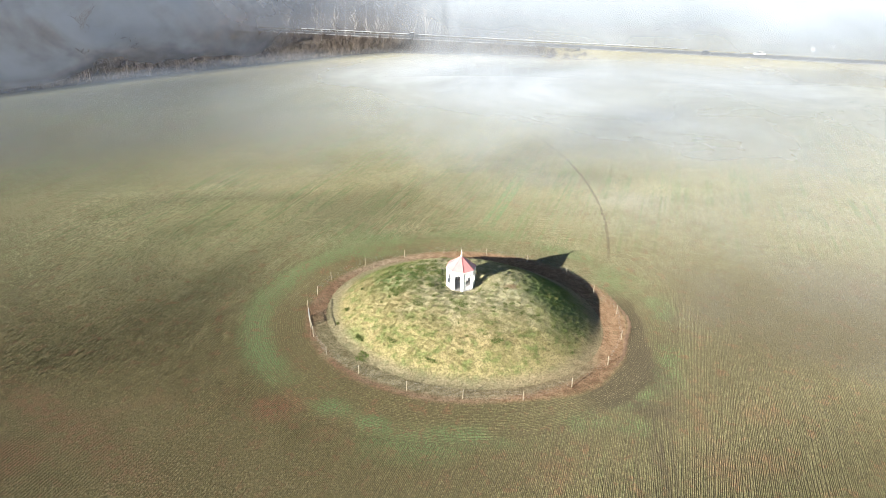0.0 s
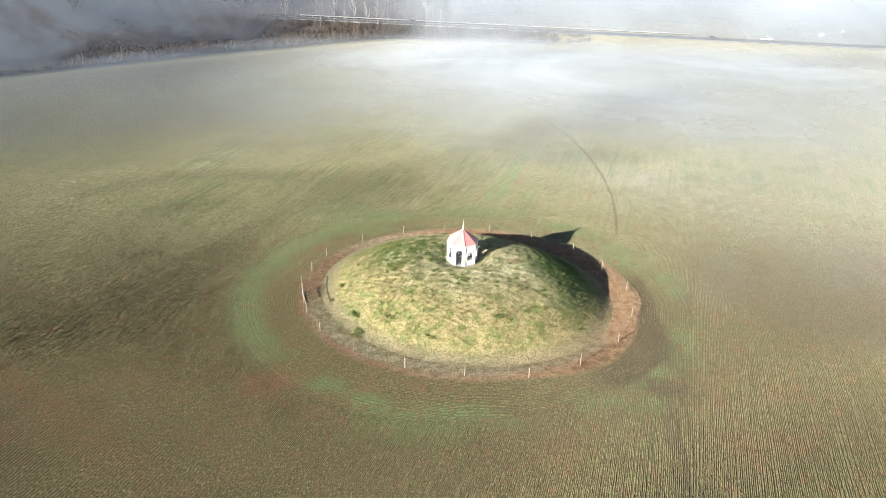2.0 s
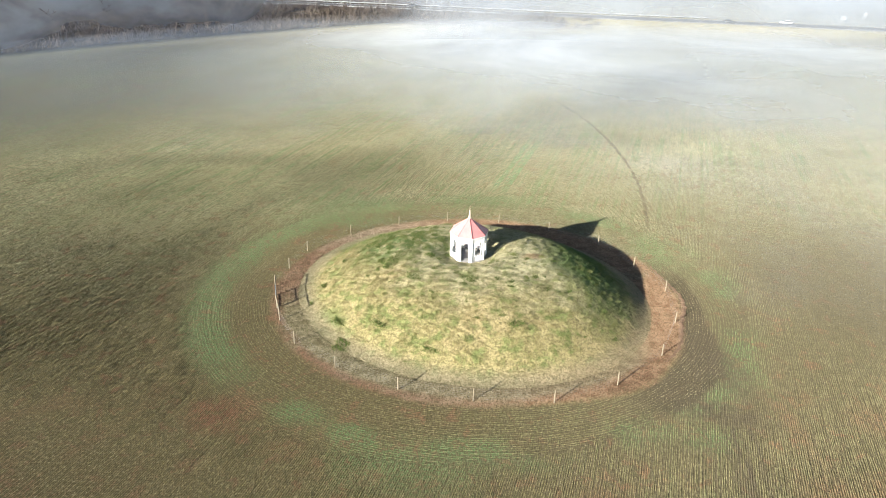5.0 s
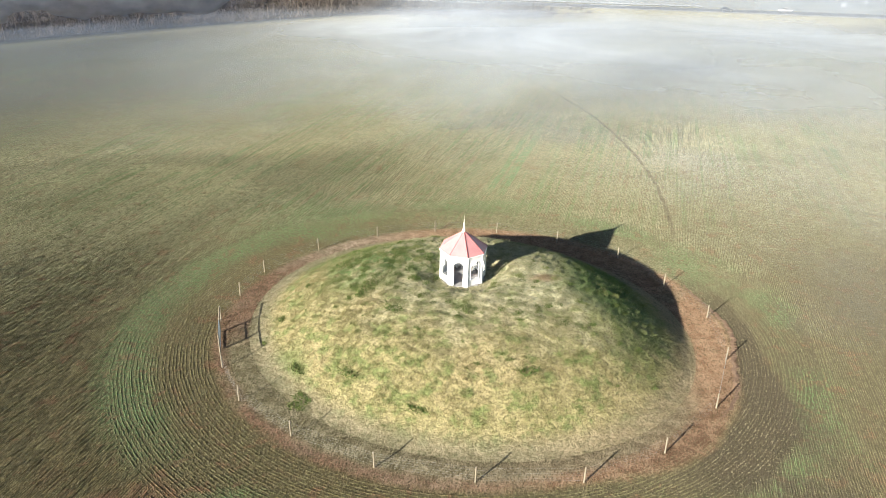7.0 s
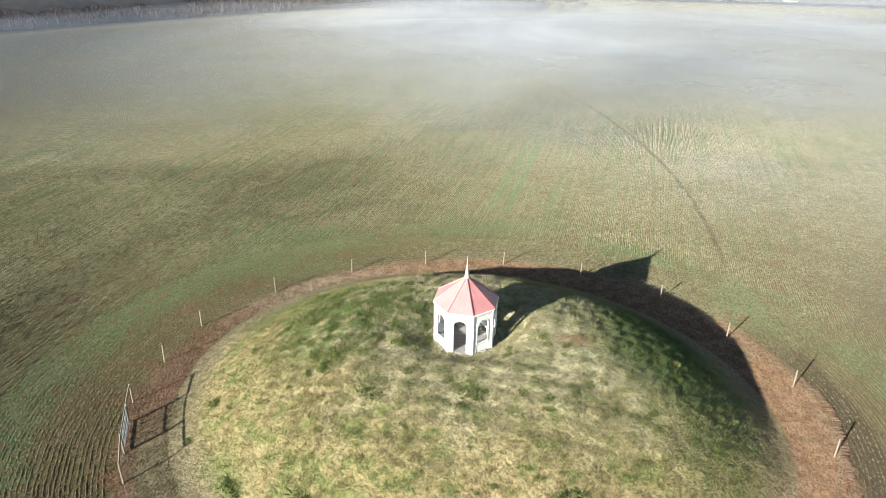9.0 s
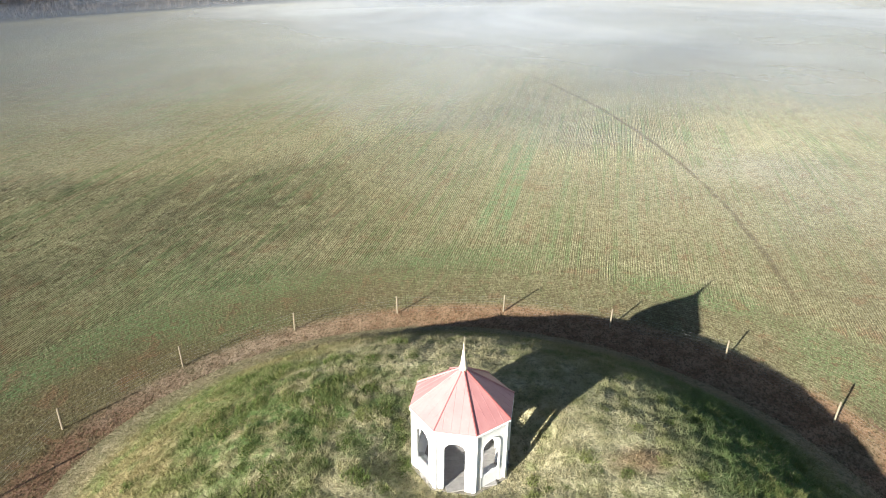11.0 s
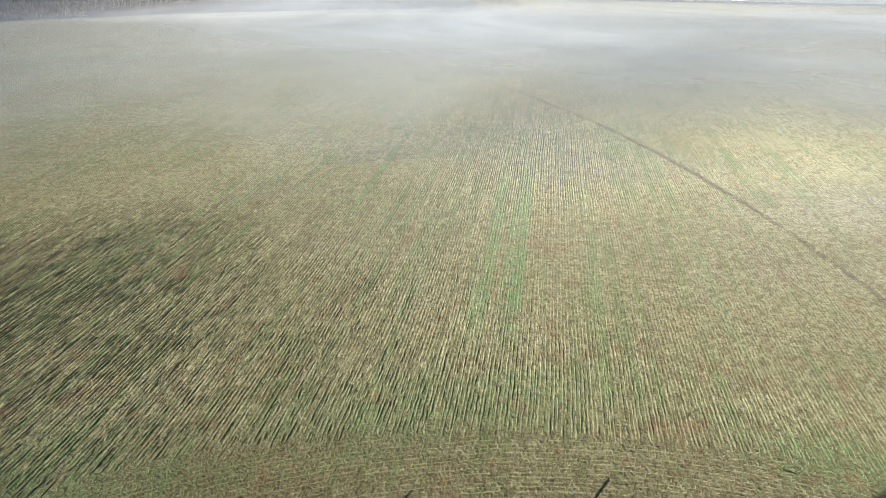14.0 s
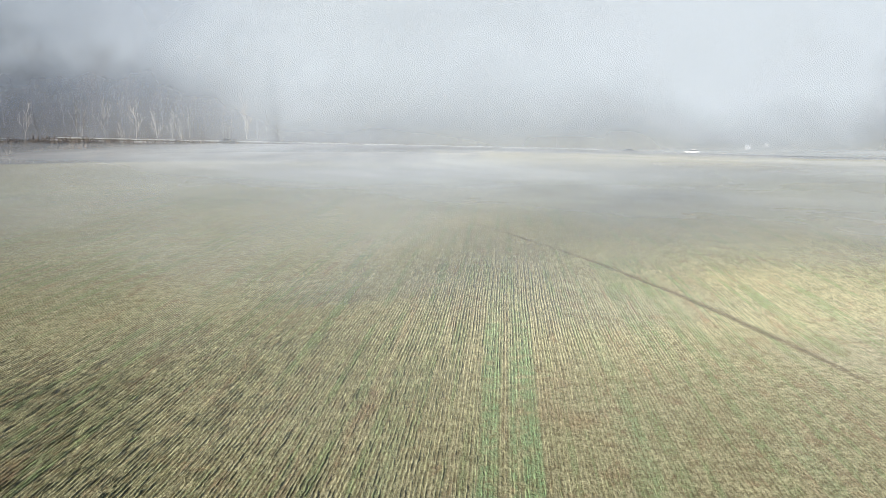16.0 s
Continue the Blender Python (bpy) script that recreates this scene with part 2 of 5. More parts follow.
    # thin weeds west of the fence and in a patch north of it, painted dimmer for weak light
    dimmed = n.m("MAXIMUM", n.mul(n.step(n.add(s, n.mul(wob, 4.0)), 28.0, 8.0), n.step(n.add(x, n.mul(y, 0.30)), 6.0, -12.0), n.step(y, 26.0, 10.0), 0.39), n.mul(n.blob(x, y, -7.0, 30.0, 20.0, 11.0, 0.8, wob, -0.2), 0.14))
    dimmed = n.m("MAXIMUM", dimmed, n.mul(n.step(n.add(s, n.mul(wob, 2.0)), 10.0, 6.0), n.step(y, 4.0, 11.0), n.step(x, 2.0, -12.0, 0.40, 0.62)))
    col = n.mix(n.mul(dimmed, n.step(n.add(n.mul(fine, 0.5), n.mul(streak, 0.5)), 0.30, 0.55, 0.45, 1.0)), col, (0.070, 0.058, 0.022))
    col = n.mix(n.mul(band, n.step(tuft, 0.42, 0.56, 0.25, 1.0), n.step(x, 0.0, -14.0, 0.72, 0.86)), col, (0.118, 0.222, 0.086))
    col = n.mix(lush, col, (0.170, 0.320, 0.150))
    col = n.mix(rust, col, (0.240, 0.098, 0.060))
    # dark bare soil where machines turned, and the wheel ruts that leave it
    dark = n.mul(n.blob(x, y, 20.9, -26.5, 3.2, 1.5, 0.6, wob, -0.35), 0.85, n.step(n.add(n.mul(fine, 0.6), n.mul(tiny, 0.4)), 0.36, 0.52))
    dark = n.m("MAXIMUM", dark, n.mul(n.blob(x, y, 23.0, -18.5, 1.8, 6.5, 0.6, wob, 0.15), 0.6, n.step(fine, 0.30, 0.55)))
    ru = n.add(n.mul(x, 0.978), n.mul(y, -0.208), n.mul(wob, 0.35))
    torn = n.noise(n.vec(n.mul(ru, 2.2), n.mul(v, 0.22)), 1.0, 4.0, 0.7)
    for off, w, k in ((23.8, 0.30, 0.40), (25.4, 0.45, 0.60), (26.2, 0.75, 0.95), (27.4, 0.45, 0.65)):
        rut = n.mul(n.step(n.m("ABSOLUTE", n.m("SUBTRACT", ru, off)), w, w * 0.2), n.step(y, -25.0, -29.0), n.step(torn, 0.40, 0.58))
        dark = n.m("MAXIMUM", dark, n.mul(rut, k))
    spread = n.mul(n.step(y, -11.0, -23.0), n.step(x, 6.0, 15.0))
    se = n.add(s, n.mul(wob, 1.0))
    swath = n.mul(n.step(n.m("SUBTRACT", se, n.mul(spread, 1.6)), 0.4, 1.0), n.step(n.m("SUBTRACT", se, n.mul(spread, 3.2)), 3.4, 2.5), n.step(x, 11.0, 17.0), n.step(y, -28.0, -25.0), n.step(y, 4.0, -8.0))
    clod = n.mix(n.step(fine, 0.3, 0.65), (0.040, 0.032, 0.021), (0.074, 0.058, 0.038))
    if blade:
        clod = n.mix(n.step(n.noise(pos, 5.0, 2.0, 0.6), 0.52, 0.60), clod, (0.30, 0.26, 0.165))
    col = n.mix(n.mul(swath, 0.92), col, clod)
    # the lone wheel track that bends away through the far field
    ty = n.m("SUBTRACT", y, 44.0)
    tx = n.add(29.9, n.mul(ty, 0.010), n.mul(n.mul(ty, ty), -0.0038), n.mul(n.m("SUBTRACT", n.noise(pos, 0.12, 1.0), 0.5), 0.9))
    track = n.mul(n.step(n.m("ABSOLUTE", n.m("SUBTRACT", x, tx)), 0.36, 0.10), n.step(y, 8.0, 16.0), n.step(y, 110.0, 80.0), n.step(n.add(n.mul(fine, 0.5), n.mul(tiny, 0.5)), 0.36, 0.56))
    dark = n.m("MAXIMUM", dark, n.mul(track, 0.80))
    col = n.mix(dark, col, soil)
    # leaf litter and worn grass between the fence and the mound
    spot = n.add(n.mul(fine, 0.55), n.mul(tiny, 0.45))
    east = n.step(n.add(x, n.mul(y, 0.10)), -12.0, 4.0)
    red = n.mul(n.step(n.add(x, n.mul(wob, 6.0)), 4.0, -10.0), n.step(n.add(y, n.mul(wob, 6.0)), 10.0, 2.0), n.step(n.add(mid, n.mul(fine, 0.4)), 0.50, 0.72, 0.55, 1.0))
    lit = n.mix(n.step(spot, 0.40, 0.58), n.mix(east, (0.205, 0.150, 0.102), (0.205, 0.118, 0.068)), n.mix(east, (0.370, 0.290, 0.210), (0.340, 0.220, 0.138)))
    lit = n.mix(red, lit, n.mix(n.step(spot, 0.40, 0.58), (0.148, 0.086, 0.052), (0.235, 0.142, 0.092)))
    weed = n.mix(n.step(spot, 0.42, 0.60), n.mix(east, (0.140, 0.122, 0.066), (0.160, 0.126, 0.076)), n.mix(east, (0.285, 0.246, 0.154), (0.290, 0.236, 0.150)))
    # rusty leaves along the wires and all round the north-west; weeds and dry grass towards the mound elsewhere
    drift = n.mul(n.step(n.add(s, n.mul(wob, 1.3)), 0.3, -0.8), n.step(n.add(y, n.mul(x, -0.3), n.mul(wob, 5.0)), 1.0, -5.0), n.step(x, 19.0, 15.0))
    drift = n.m("MAXIMUM", drift, n.mul(n.step(mid, 0.56, 0.66), 0.6))
    inner = n.mix(drift, lit, weed)
    inner = n.mix(n.mul(spread, n.step(spot, 0.56, 0.44, 0.35, 0.9), n.step(s, -1.5, 0.8)), inner, (0.105, 0.058, 0.034))
    edge = n.m("SUBTRACT", n.add(s, n.mul(wob, 0.8)), n.mul(spread, 1.3))
    col = n.mix(n.step(edge, 1.3, 0.2), col, inner)
    col = n.mix(n.step(y, 120.0, 180.0, 0.0, 0.6), col, n.mix(mid, (0.30, 0.265, 0.175), (0.24, 0.215, 0.135)))
    # rough ground past the field's far edge
    ye = n.m("MINIMUM", n.add(190.0, n.mul(n.add(x, 55.0), 1.02)), n.m("SUBTRACT", 222.0, n.mul(x, 0.20)))
    far = n.step(n.m("SUBTRACT", y, n.add(ye, n.mul(wob, 1.5))), -1.0, 1.5)
    col = n.mix(n.mul(far, n.step(x, 75.0, 25.0)), col, n.mix(mid, (0.045, 0.036, 0.029), (0.075, 0.058, 0.044)))
    col = n.mix(n.mul(n.step(tiny, 0.35, 0.75), 0.30), col, soil)
    if not blade:
        # bare earth shows between the plants
        px, py = n.m("SUBTRACT", n.m("ABSOLUTE", n.add(x, 3.0)), 38.0), n.m("SUBTRACT", n.m("ABSOLUTE", n.add(y, 0.5)), 45.5)
        core = n.step(n.m("MAXIMUM", px, py), 42.0, 0.0, 0.46, 0.42)
        core = n.add(core, n.mul(n.step(n.m("SUBTRACT", x, y), 22.0, 40.0), n.step(y, 20.0, -2.0), 0.26))
        bare = n.mul(n.step(edge, 0.6, 1.4), n.step(n.add(n.mul(tiny, 0.6), n.mul(fine, 0.4)), 0.34, 0.50, 0.6, 1.0), core)
        col = n.mix(bare, col, (0.090, 0.074, 0.048))
    return col, (pos, x, y, z, rnd, u, v, s, fine, tiny, mid)


def ground_material():
    n = Nodes("stubble_ground")
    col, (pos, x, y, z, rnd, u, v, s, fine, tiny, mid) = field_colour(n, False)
    # tufts and clods: shade between them is painted dark, drawn out a little along the drills
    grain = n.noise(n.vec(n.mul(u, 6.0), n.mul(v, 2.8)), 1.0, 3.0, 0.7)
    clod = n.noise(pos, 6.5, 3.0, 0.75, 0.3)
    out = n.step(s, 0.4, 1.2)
    gap_shade = n.mul(n.step(n.add(n.mul(grain, 0.6), n.mul(clod, 0.4)), 0.53, 0.41), 0.80, n.step(y, 60.0, 0.0, 0.3, 1.0), n.step(n.m("SUBTRACT", x, y), 20.0, 50.0, 1.0, 0.55))
    col = n.mix(gap_shade, col, (0.085, 0.068, 0.036))
    # open furrows of dark soil, shade painted in westward; every second one deeper on the weedy south-western side
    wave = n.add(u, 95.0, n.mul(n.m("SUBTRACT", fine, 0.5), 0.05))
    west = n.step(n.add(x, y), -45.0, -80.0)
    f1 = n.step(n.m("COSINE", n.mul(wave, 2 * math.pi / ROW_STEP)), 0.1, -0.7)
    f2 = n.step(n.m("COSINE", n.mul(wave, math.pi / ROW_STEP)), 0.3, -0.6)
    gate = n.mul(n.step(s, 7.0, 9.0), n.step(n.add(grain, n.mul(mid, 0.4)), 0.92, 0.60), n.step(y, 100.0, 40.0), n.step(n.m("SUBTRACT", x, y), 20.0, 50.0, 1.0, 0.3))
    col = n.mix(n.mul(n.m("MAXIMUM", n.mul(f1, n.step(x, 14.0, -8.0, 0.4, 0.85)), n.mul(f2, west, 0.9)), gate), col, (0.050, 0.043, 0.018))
    crest = n.mul(n.step(n.add(n.mul(grain, 0.5), n.mul(tiny, 0.5)), 0.54, 0.70), 0.55, out)
    col = n.mix(crest, col, (0.36, 0.325, 0.195))
    height = n.add(n.mul(grain, 1.2), n.mul(clod, 1.2), n.mul(tiny, 0.8))
    return n.surface(col, 0.95, 0.0, height, 0.07, 0.12, 0.8, 1.0)


def blade_material(name, lift):
    n = Nodes(name)
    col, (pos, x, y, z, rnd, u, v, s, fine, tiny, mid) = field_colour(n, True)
    col = n.mix(n.mul(n.step(rnd, 0.5, 0.9), 0.25), col, (0.34, 0.31, 0.19))
    col = n.mix(n.mul(n.step(rnd, 0.35, 0.0), 0.4), col, (0.09, 0.12, 0.045))
    d = n.node("ShaderNodeBsdfDiffuse", Color=col, Roughness=1.0)
    t = n.node("ShaderNodeBsdfTranslucent", Color=col)
    k = n.node("ShaderNodeMixShader", Fac=lift)
    n.t.links.new(d.outputs[0], k.inputs[1])
    n.t.links.new(t.outputs[0], k.inputs[2])
    n.t.links.new(k.outputs[0], n.out.inputs[0])
    return n.mat


def mound_colour(n):
    pos, x, y, z, rnd = n.place()
    a = n.noise(pos, 0.22, 4.0, 0.6, 0.6)
    b = n.noise(pos, 0.8, 4.0, 0.65)
    c = n.noise(pos, 4.5, 3.0, 0.7)
    wob = n.mul(n.m("SUBTRACT", n.noise(pos, 0.4, 3.0, 0.65), 0.5), 1.4)
    col = n.mix(n.step(b, 0.35, 0.66), (0.330, 0.282, 0.142), (0.258, 0.236, 0.104))
    col = n.mix(n.mul(n.step(a, 0.48, 0.64), 0.55), col, (0.375, 0.300, 0.165))
    # fresh grass on the shaded shoulders; the crown's thatch is lightened in paint for sunlight
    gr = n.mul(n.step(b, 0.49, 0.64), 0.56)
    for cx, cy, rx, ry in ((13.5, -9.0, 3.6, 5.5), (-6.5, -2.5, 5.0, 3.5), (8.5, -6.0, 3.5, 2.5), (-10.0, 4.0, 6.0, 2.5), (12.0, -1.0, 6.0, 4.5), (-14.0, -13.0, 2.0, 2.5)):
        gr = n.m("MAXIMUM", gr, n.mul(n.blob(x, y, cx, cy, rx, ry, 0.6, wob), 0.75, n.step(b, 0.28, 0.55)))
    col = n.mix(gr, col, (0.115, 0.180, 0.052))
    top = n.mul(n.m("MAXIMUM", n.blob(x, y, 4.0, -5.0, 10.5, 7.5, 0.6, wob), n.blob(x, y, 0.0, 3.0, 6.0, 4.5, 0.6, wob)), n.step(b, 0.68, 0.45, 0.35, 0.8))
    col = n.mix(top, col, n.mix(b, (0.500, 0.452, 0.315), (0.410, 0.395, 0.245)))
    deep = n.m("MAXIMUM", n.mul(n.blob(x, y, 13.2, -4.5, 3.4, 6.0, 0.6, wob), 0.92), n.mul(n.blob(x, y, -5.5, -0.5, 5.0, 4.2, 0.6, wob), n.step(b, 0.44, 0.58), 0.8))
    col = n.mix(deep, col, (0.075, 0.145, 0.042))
    ru = n.mul(n.blob(x, y, 7.6, -5.6, 1.1, 0.7, 0.6, wob), 0.6)
    col = n.mix(ru, col, (0.24, 0.12, 0.08))
    low = n.mul(n.step(z, 0.9, 0.1), 0.8)
    col = n.mix(low, col, n.mix(n.step(x, 2.0, 10.0), n.mix(c, (0.28, 0.235, 0.165), (0.19, 0.165, 0.10)), n.mix(c, (0.36, 0.280, 0.185), (0.27, 0.212, 0.135))))
    return col, pos, z, rnd, b, c


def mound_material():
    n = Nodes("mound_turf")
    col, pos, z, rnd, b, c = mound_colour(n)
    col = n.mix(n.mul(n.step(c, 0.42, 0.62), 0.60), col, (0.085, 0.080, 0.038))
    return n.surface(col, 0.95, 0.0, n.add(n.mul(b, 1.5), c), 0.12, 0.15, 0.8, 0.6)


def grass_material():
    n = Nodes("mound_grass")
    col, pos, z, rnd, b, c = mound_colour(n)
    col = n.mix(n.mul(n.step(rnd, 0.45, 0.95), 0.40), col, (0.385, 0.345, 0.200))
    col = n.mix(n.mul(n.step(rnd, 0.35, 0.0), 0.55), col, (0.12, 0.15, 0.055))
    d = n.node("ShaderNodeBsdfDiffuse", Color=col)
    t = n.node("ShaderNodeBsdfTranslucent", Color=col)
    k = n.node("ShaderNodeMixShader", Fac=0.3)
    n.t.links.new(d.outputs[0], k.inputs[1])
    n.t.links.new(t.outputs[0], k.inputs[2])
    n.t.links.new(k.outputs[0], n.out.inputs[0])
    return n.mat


def plain(name, a, b, scale, rough=0.7, metal=0.0, bump=0.01, spec=0.3):
    """A two-tone material with grain of the given scale and a finer layer on it."""
    n = Nodes(name)
    co = n.t.nodes.new("ShaderNodeTexCoord").outputs["Object"]
    big, small = n.noise(co, scale, 4.0, 0.6, 0.3), n.noise(co, scale * 7, 3.0, 0.65)
    info = n.t.nodes.new("ShaderNodeObjectInfo").outputs["Random"]
    col = n.mix(n.step(n.add(n.mul(big, 0.8), n.mul(info, 0.2)), 0.3, 0.7), a, b)
    col = n.mix(n.mul(n.step(small, 0.5, 0.8), 0.35), col, tuple(v * 0.6 for v in a))
    return n.surface(col, rough, metal, n.add(big, n.mul(small, 0.5)), bump, spec)


def tussock_material():
    n = Nodes("tussock_grass")
    pos, x, y, z, rnd = n.place()
    col = n.mix(rnd, (0.075, 0.11, 0.032), (0.17, 0.205, 0.07))
    info = n.t.nodes.new("ShaderNodeObjectInfo").outputs["Random"]
    col = n.mix(n.mul(n.step(info, 0.35, 1.0), 0.6), col, (0.24, 0.25, 0.105))
    col = n.mix(n.mul(n.step(rnd, 0.8, 1.0), 0.6), col, (0.30, 0.25, 0.12))
    d = n.node("ShaderNodeBsdfDiffuse", Color=col)
    t = n.node("ShaderNodeBsdfTranslucent", Color=col)
    k = n.node("ShaderNodeMixShader", Fac=0.25)
    n.t.links.new(d.outputs[0], k.inputs[1])
    n.t.links.new(t.outputs[0], k.inputs[2])
    n.t.links.new(k.outputs[0], n.out.inputs[0])
    return n.mat


def roof_material():
    n = Nodes("red_metal_roof")
    co = n.t.nodes.new("ShaderNodeTexCoord").outputs["Object"]
    a, b = n.noise(co, 1.3, 4.0, 0.6, 0.4), n.noise(co, 9.0, 4.0, 0.65)
    col = n.mix(n.step(a, 0.3, 0.7), (0.46, 0.210, 0.210), (0.52, 0.255, 0.250))
    col = n.mix(n.mul(n.step(b, 0.55, 0.8), 0.35), col, (0.66, 0.34, 0.31))
    return n.surface(col, 0.42, 0.0, n.add(a, n.mul(b, 0.3)), 0.006, 0.5)


def fog_material(name, blobs, ramp, scale, gain, seed, fade, lift, tone, upright=False, thin=(1.0, 1.0), soft=(0.15, 0.7)):
    """Thin lit mist: white droplets that scatter light, thinner and denser by place, with shade tinted into the thin
    parts.
    """
    n = Nodes(name)
    pos, x, y, z, rnd = n.place()
    p = n.vec(n.add(x, seed * 37.0), n.mul(y, 0.8), n.mul(z, 1.3))
    big, small = n.noise(p, scale, 4.0, 0.55, 0.6), n.noise(p, scale * 3.2, 4.0, 0.6, 0.3)
    cloud = n.step(n.add(n.mul(big, 0.8), n.mul(small, 0.2)), 0.28, 0.72)
    wob = n.mul(n.m("SUBTRACT", small, 0.5), 0.9)
    body = n.mul(n.step(y, *ramp[0]), n.add(ramp[1], n.mul(cloud, ramp[2])))
    for cx, cy, rx, ry, w in blobs:
        shape = n.blob(x, z if upright else y, cx, cy, rx, ry, 0.75, wob)
        body = n.add(body, n.mul(shape, w, n.add(0.45, n.mul(cloud, 0.55))))
    lo, hi, yl, yh, zl, zh = fade
    if upright:
        body = n.mul(body, n.step(x, -30.0, 55.0, *thin))
        body = n.add(body, n.mul(n.step(z, -2.0, 30.0), yl, n.step(x, -40.0, 60.0, *thin), n.add(0.6, n.mul(cloud, 0.4))))
        rim = n.mul(n.step(x, lo, lo + 60), n.step(x, hi, hi - 60), n.step(z, zh, zl), n.step(z, *yh))
    else:
        rim = n.mul(n.step(x, lo, lo + 60), n.step(x, hi, hi - 60), n.step(y, yh, yh - 36), n.step(x, -70.0, 25.0, 0.55, 1.0), n.step(n.m("SUBTRACT", n.add(190.0, n.mul(n.add(x, 55.0), 1.02)), y), 1.0, 22.0))
    alpha = n.m("MINIMUM", n.mul(body, rim, gain), 0.97, clamp=True)
    # thin mist gets the darker tone, as if lit by the sky alone
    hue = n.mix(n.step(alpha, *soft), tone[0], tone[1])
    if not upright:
        # mist to the west takes a dim blue colour that stands in for shade
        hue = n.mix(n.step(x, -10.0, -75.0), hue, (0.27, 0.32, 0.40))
    d = n.node("ShaderNodeBsdfDiffuse", Color=hue)
    t = n.node("ShaderNodeBsdfTranslucent", Color=hue)
    k = n.node("ShaderNodeMixShader", Fac=lift)
    n.t.links.new(d.outputs[0], k.inputs[1])
    n.t.links.new(t.outputs[0], k.inputs[2])
    tr = n.node("ShaderNodeBsdfTransparent")
    o = n.node("ShaderNodeMixShader", Fac=alpha)
    n.t.links.new(tr.outputs[0], o.inputs[1])
    n.t.links.new(k.outputs[0], o.inputs[2])
    n.t.links.new(o.outputs[0], n.out.inputs[0])
    return n.mat


M_GROUND = ground_material()
M_STUBBLE = blade_material("stubble_blades", 0.25)
M_MOUND = mound_material()
M_GRASS = grass_material()
M_TUSSOCK = tussock_material()
M_ROOF = roof_material()
M_WHITE = plain("white_paint", (0.82, 0.82, 0.80), (0.74, 0.74, 0.72), 2.0, 0.55, 0.0, 0.004)
M_CREAM = plain("cream_paint", (0.66, 0.59, 0.48), (0.58, 0.51, 0.41), 2.0, 0.55, 0.0, 0.004)
M_DECK = plain("grey_deck_boards", (0.30, 0.29, 0.28), (0.38, 0.37, 0.35), 3.0, 0.8)
M_SLAB = plain("grey_stone_edge", (0.33, 0.31, 0.27), (0.24, 0.22, 0.18), 3.0, 0.9)
M_RIDGE = plain("dark_ridge_cap", (0.20, 0.06, 0.06), (0.27, 0.09, 0.085), 3.0, 0.5)
M_POST = plain("pale_timber", (0.27, 0.228, 0.165), (0.20, 0.168, 0.115), 6.0, 0.8)
M_WIRE = plain("galvanised_wire", (0.30, 0.30, 0.29), (0.24, 0.24, 0.23), 5.0, 0.7, 0.0, 0.001)
M_GATE = plain("galvanised_gate", (0.34, 0.37, 0.37), (0.25, 0.28, 0.28), 5.0, 0.45, 0.5, 0.001)
M_BARK = plain("grey_bark", (0.20, 0.17, 0.145), (0.12, 0.10, 0.085), 1.6, 0.95, 0.0, 0.03)
M_PALE = plain("pale_bark", (0.36, 0.345, 0.33), (0.25, 0.235, 0.225), 0.9, 0.85, 0.0, 0.02)
M_TWIG = plain("bare_twigs", (0.105, 0.080, 0.070), (0.165, 0.130, 0.115), 0.4, 0.95)
M_PALETWIG = plain("pale_twigs", (0.20, 0.185, 0.18), (0.26, 0.245, 0.235), 0.4, 0.95)
M_SCRUB = plain("winter_scrub", (0.062, 0.048, 0.040), (0.115, 0.092, 0.075), 0.3, 0.95)
M_ROAD = plain("worn_asphalt", (0.10, 0.10, 0.105), (0.15, 0.15, 0.155), 0.3, 0.85)
M_LINE = plain("white_road_paint", (0.75, 0.75, 0.74), (0.66, 0.66, 0.65), 2.0, 0.6)
M_RAIL = plain("galvanised_rail", (0.50, 0.51, 0.52), (0.40, 0.41, 0.42), 1.0, 0.6, 0.15)
M_CARW = plain("white_car_paint", (0.80, 0.80, 0.80), (0.76, 0.76, 0.77), 0.8, 0.3, 0.0, 0.001, 0.5)
M_CARD = plain("dark_car_paint", (0.05, 0.055, 0.065), (0.07, 0.075, 0.085), 0.8, 0.3, 0.0, 0.001, 0.5)
M_GLASS = plain("dark_car_glass", (0.02, 0.022, 0.025), (0.03, 0.032, 0.035), 1.0, 0.1, 0.0, 0.0005, 0.6)
M_TYRE = plain("black_rubber", (0.025, 0.025, 0.025), (0.04, 0.04, 0.04), 4.0, 0.9)
M_SOIL = plain("turned_soil", (0.15, 0.095, 0.06), (0.22, 0.145, 0.095), 1.2, 0.95, 0.0, 0.04)


# ---- building words ----
def part(name, bm, material, parent=None, label="", smooth=False):
    me = bpy.data.meshes.new(name)
    bm.to_mesh(me)
    bm.free()
    me.materials.append(material)
    if smooth:
        me.shade_smooth()
    ob = new(name, me)
    ob.parent = parent
    if label:
        ob["label"] = label
    return ob


def from_arrays(name, verts, faces, material, parent=None, smooth=False):
    """A mesh object from numpy arrays; all faces have the same number of corners."""
    me = bpy.data.meshes.new(name)
    k = faces.shape[1]
    me.vertices.add(len(verts))
    me.vertices.foreach_set("co", np.ascontiguousarray(verts, dtype=np.float32).ravel())
    me.loops.add(faces.size)
    me.loops.foreach_set("vertex_index", np.ascontiguousarray(faces, dtype=np.int32).ravel())
    me.polygons.add(len(faces))
    me.polygons.foreach_set("loop_start", np.arange(0, faces.size, k, dtype=np.int32))
    me.materials.append(material)
    me.update(calc_edges=True)
    if smooth:
        me.shade_smooth()
    ob = new(name, me)
    ob.parent = parent
    return ob


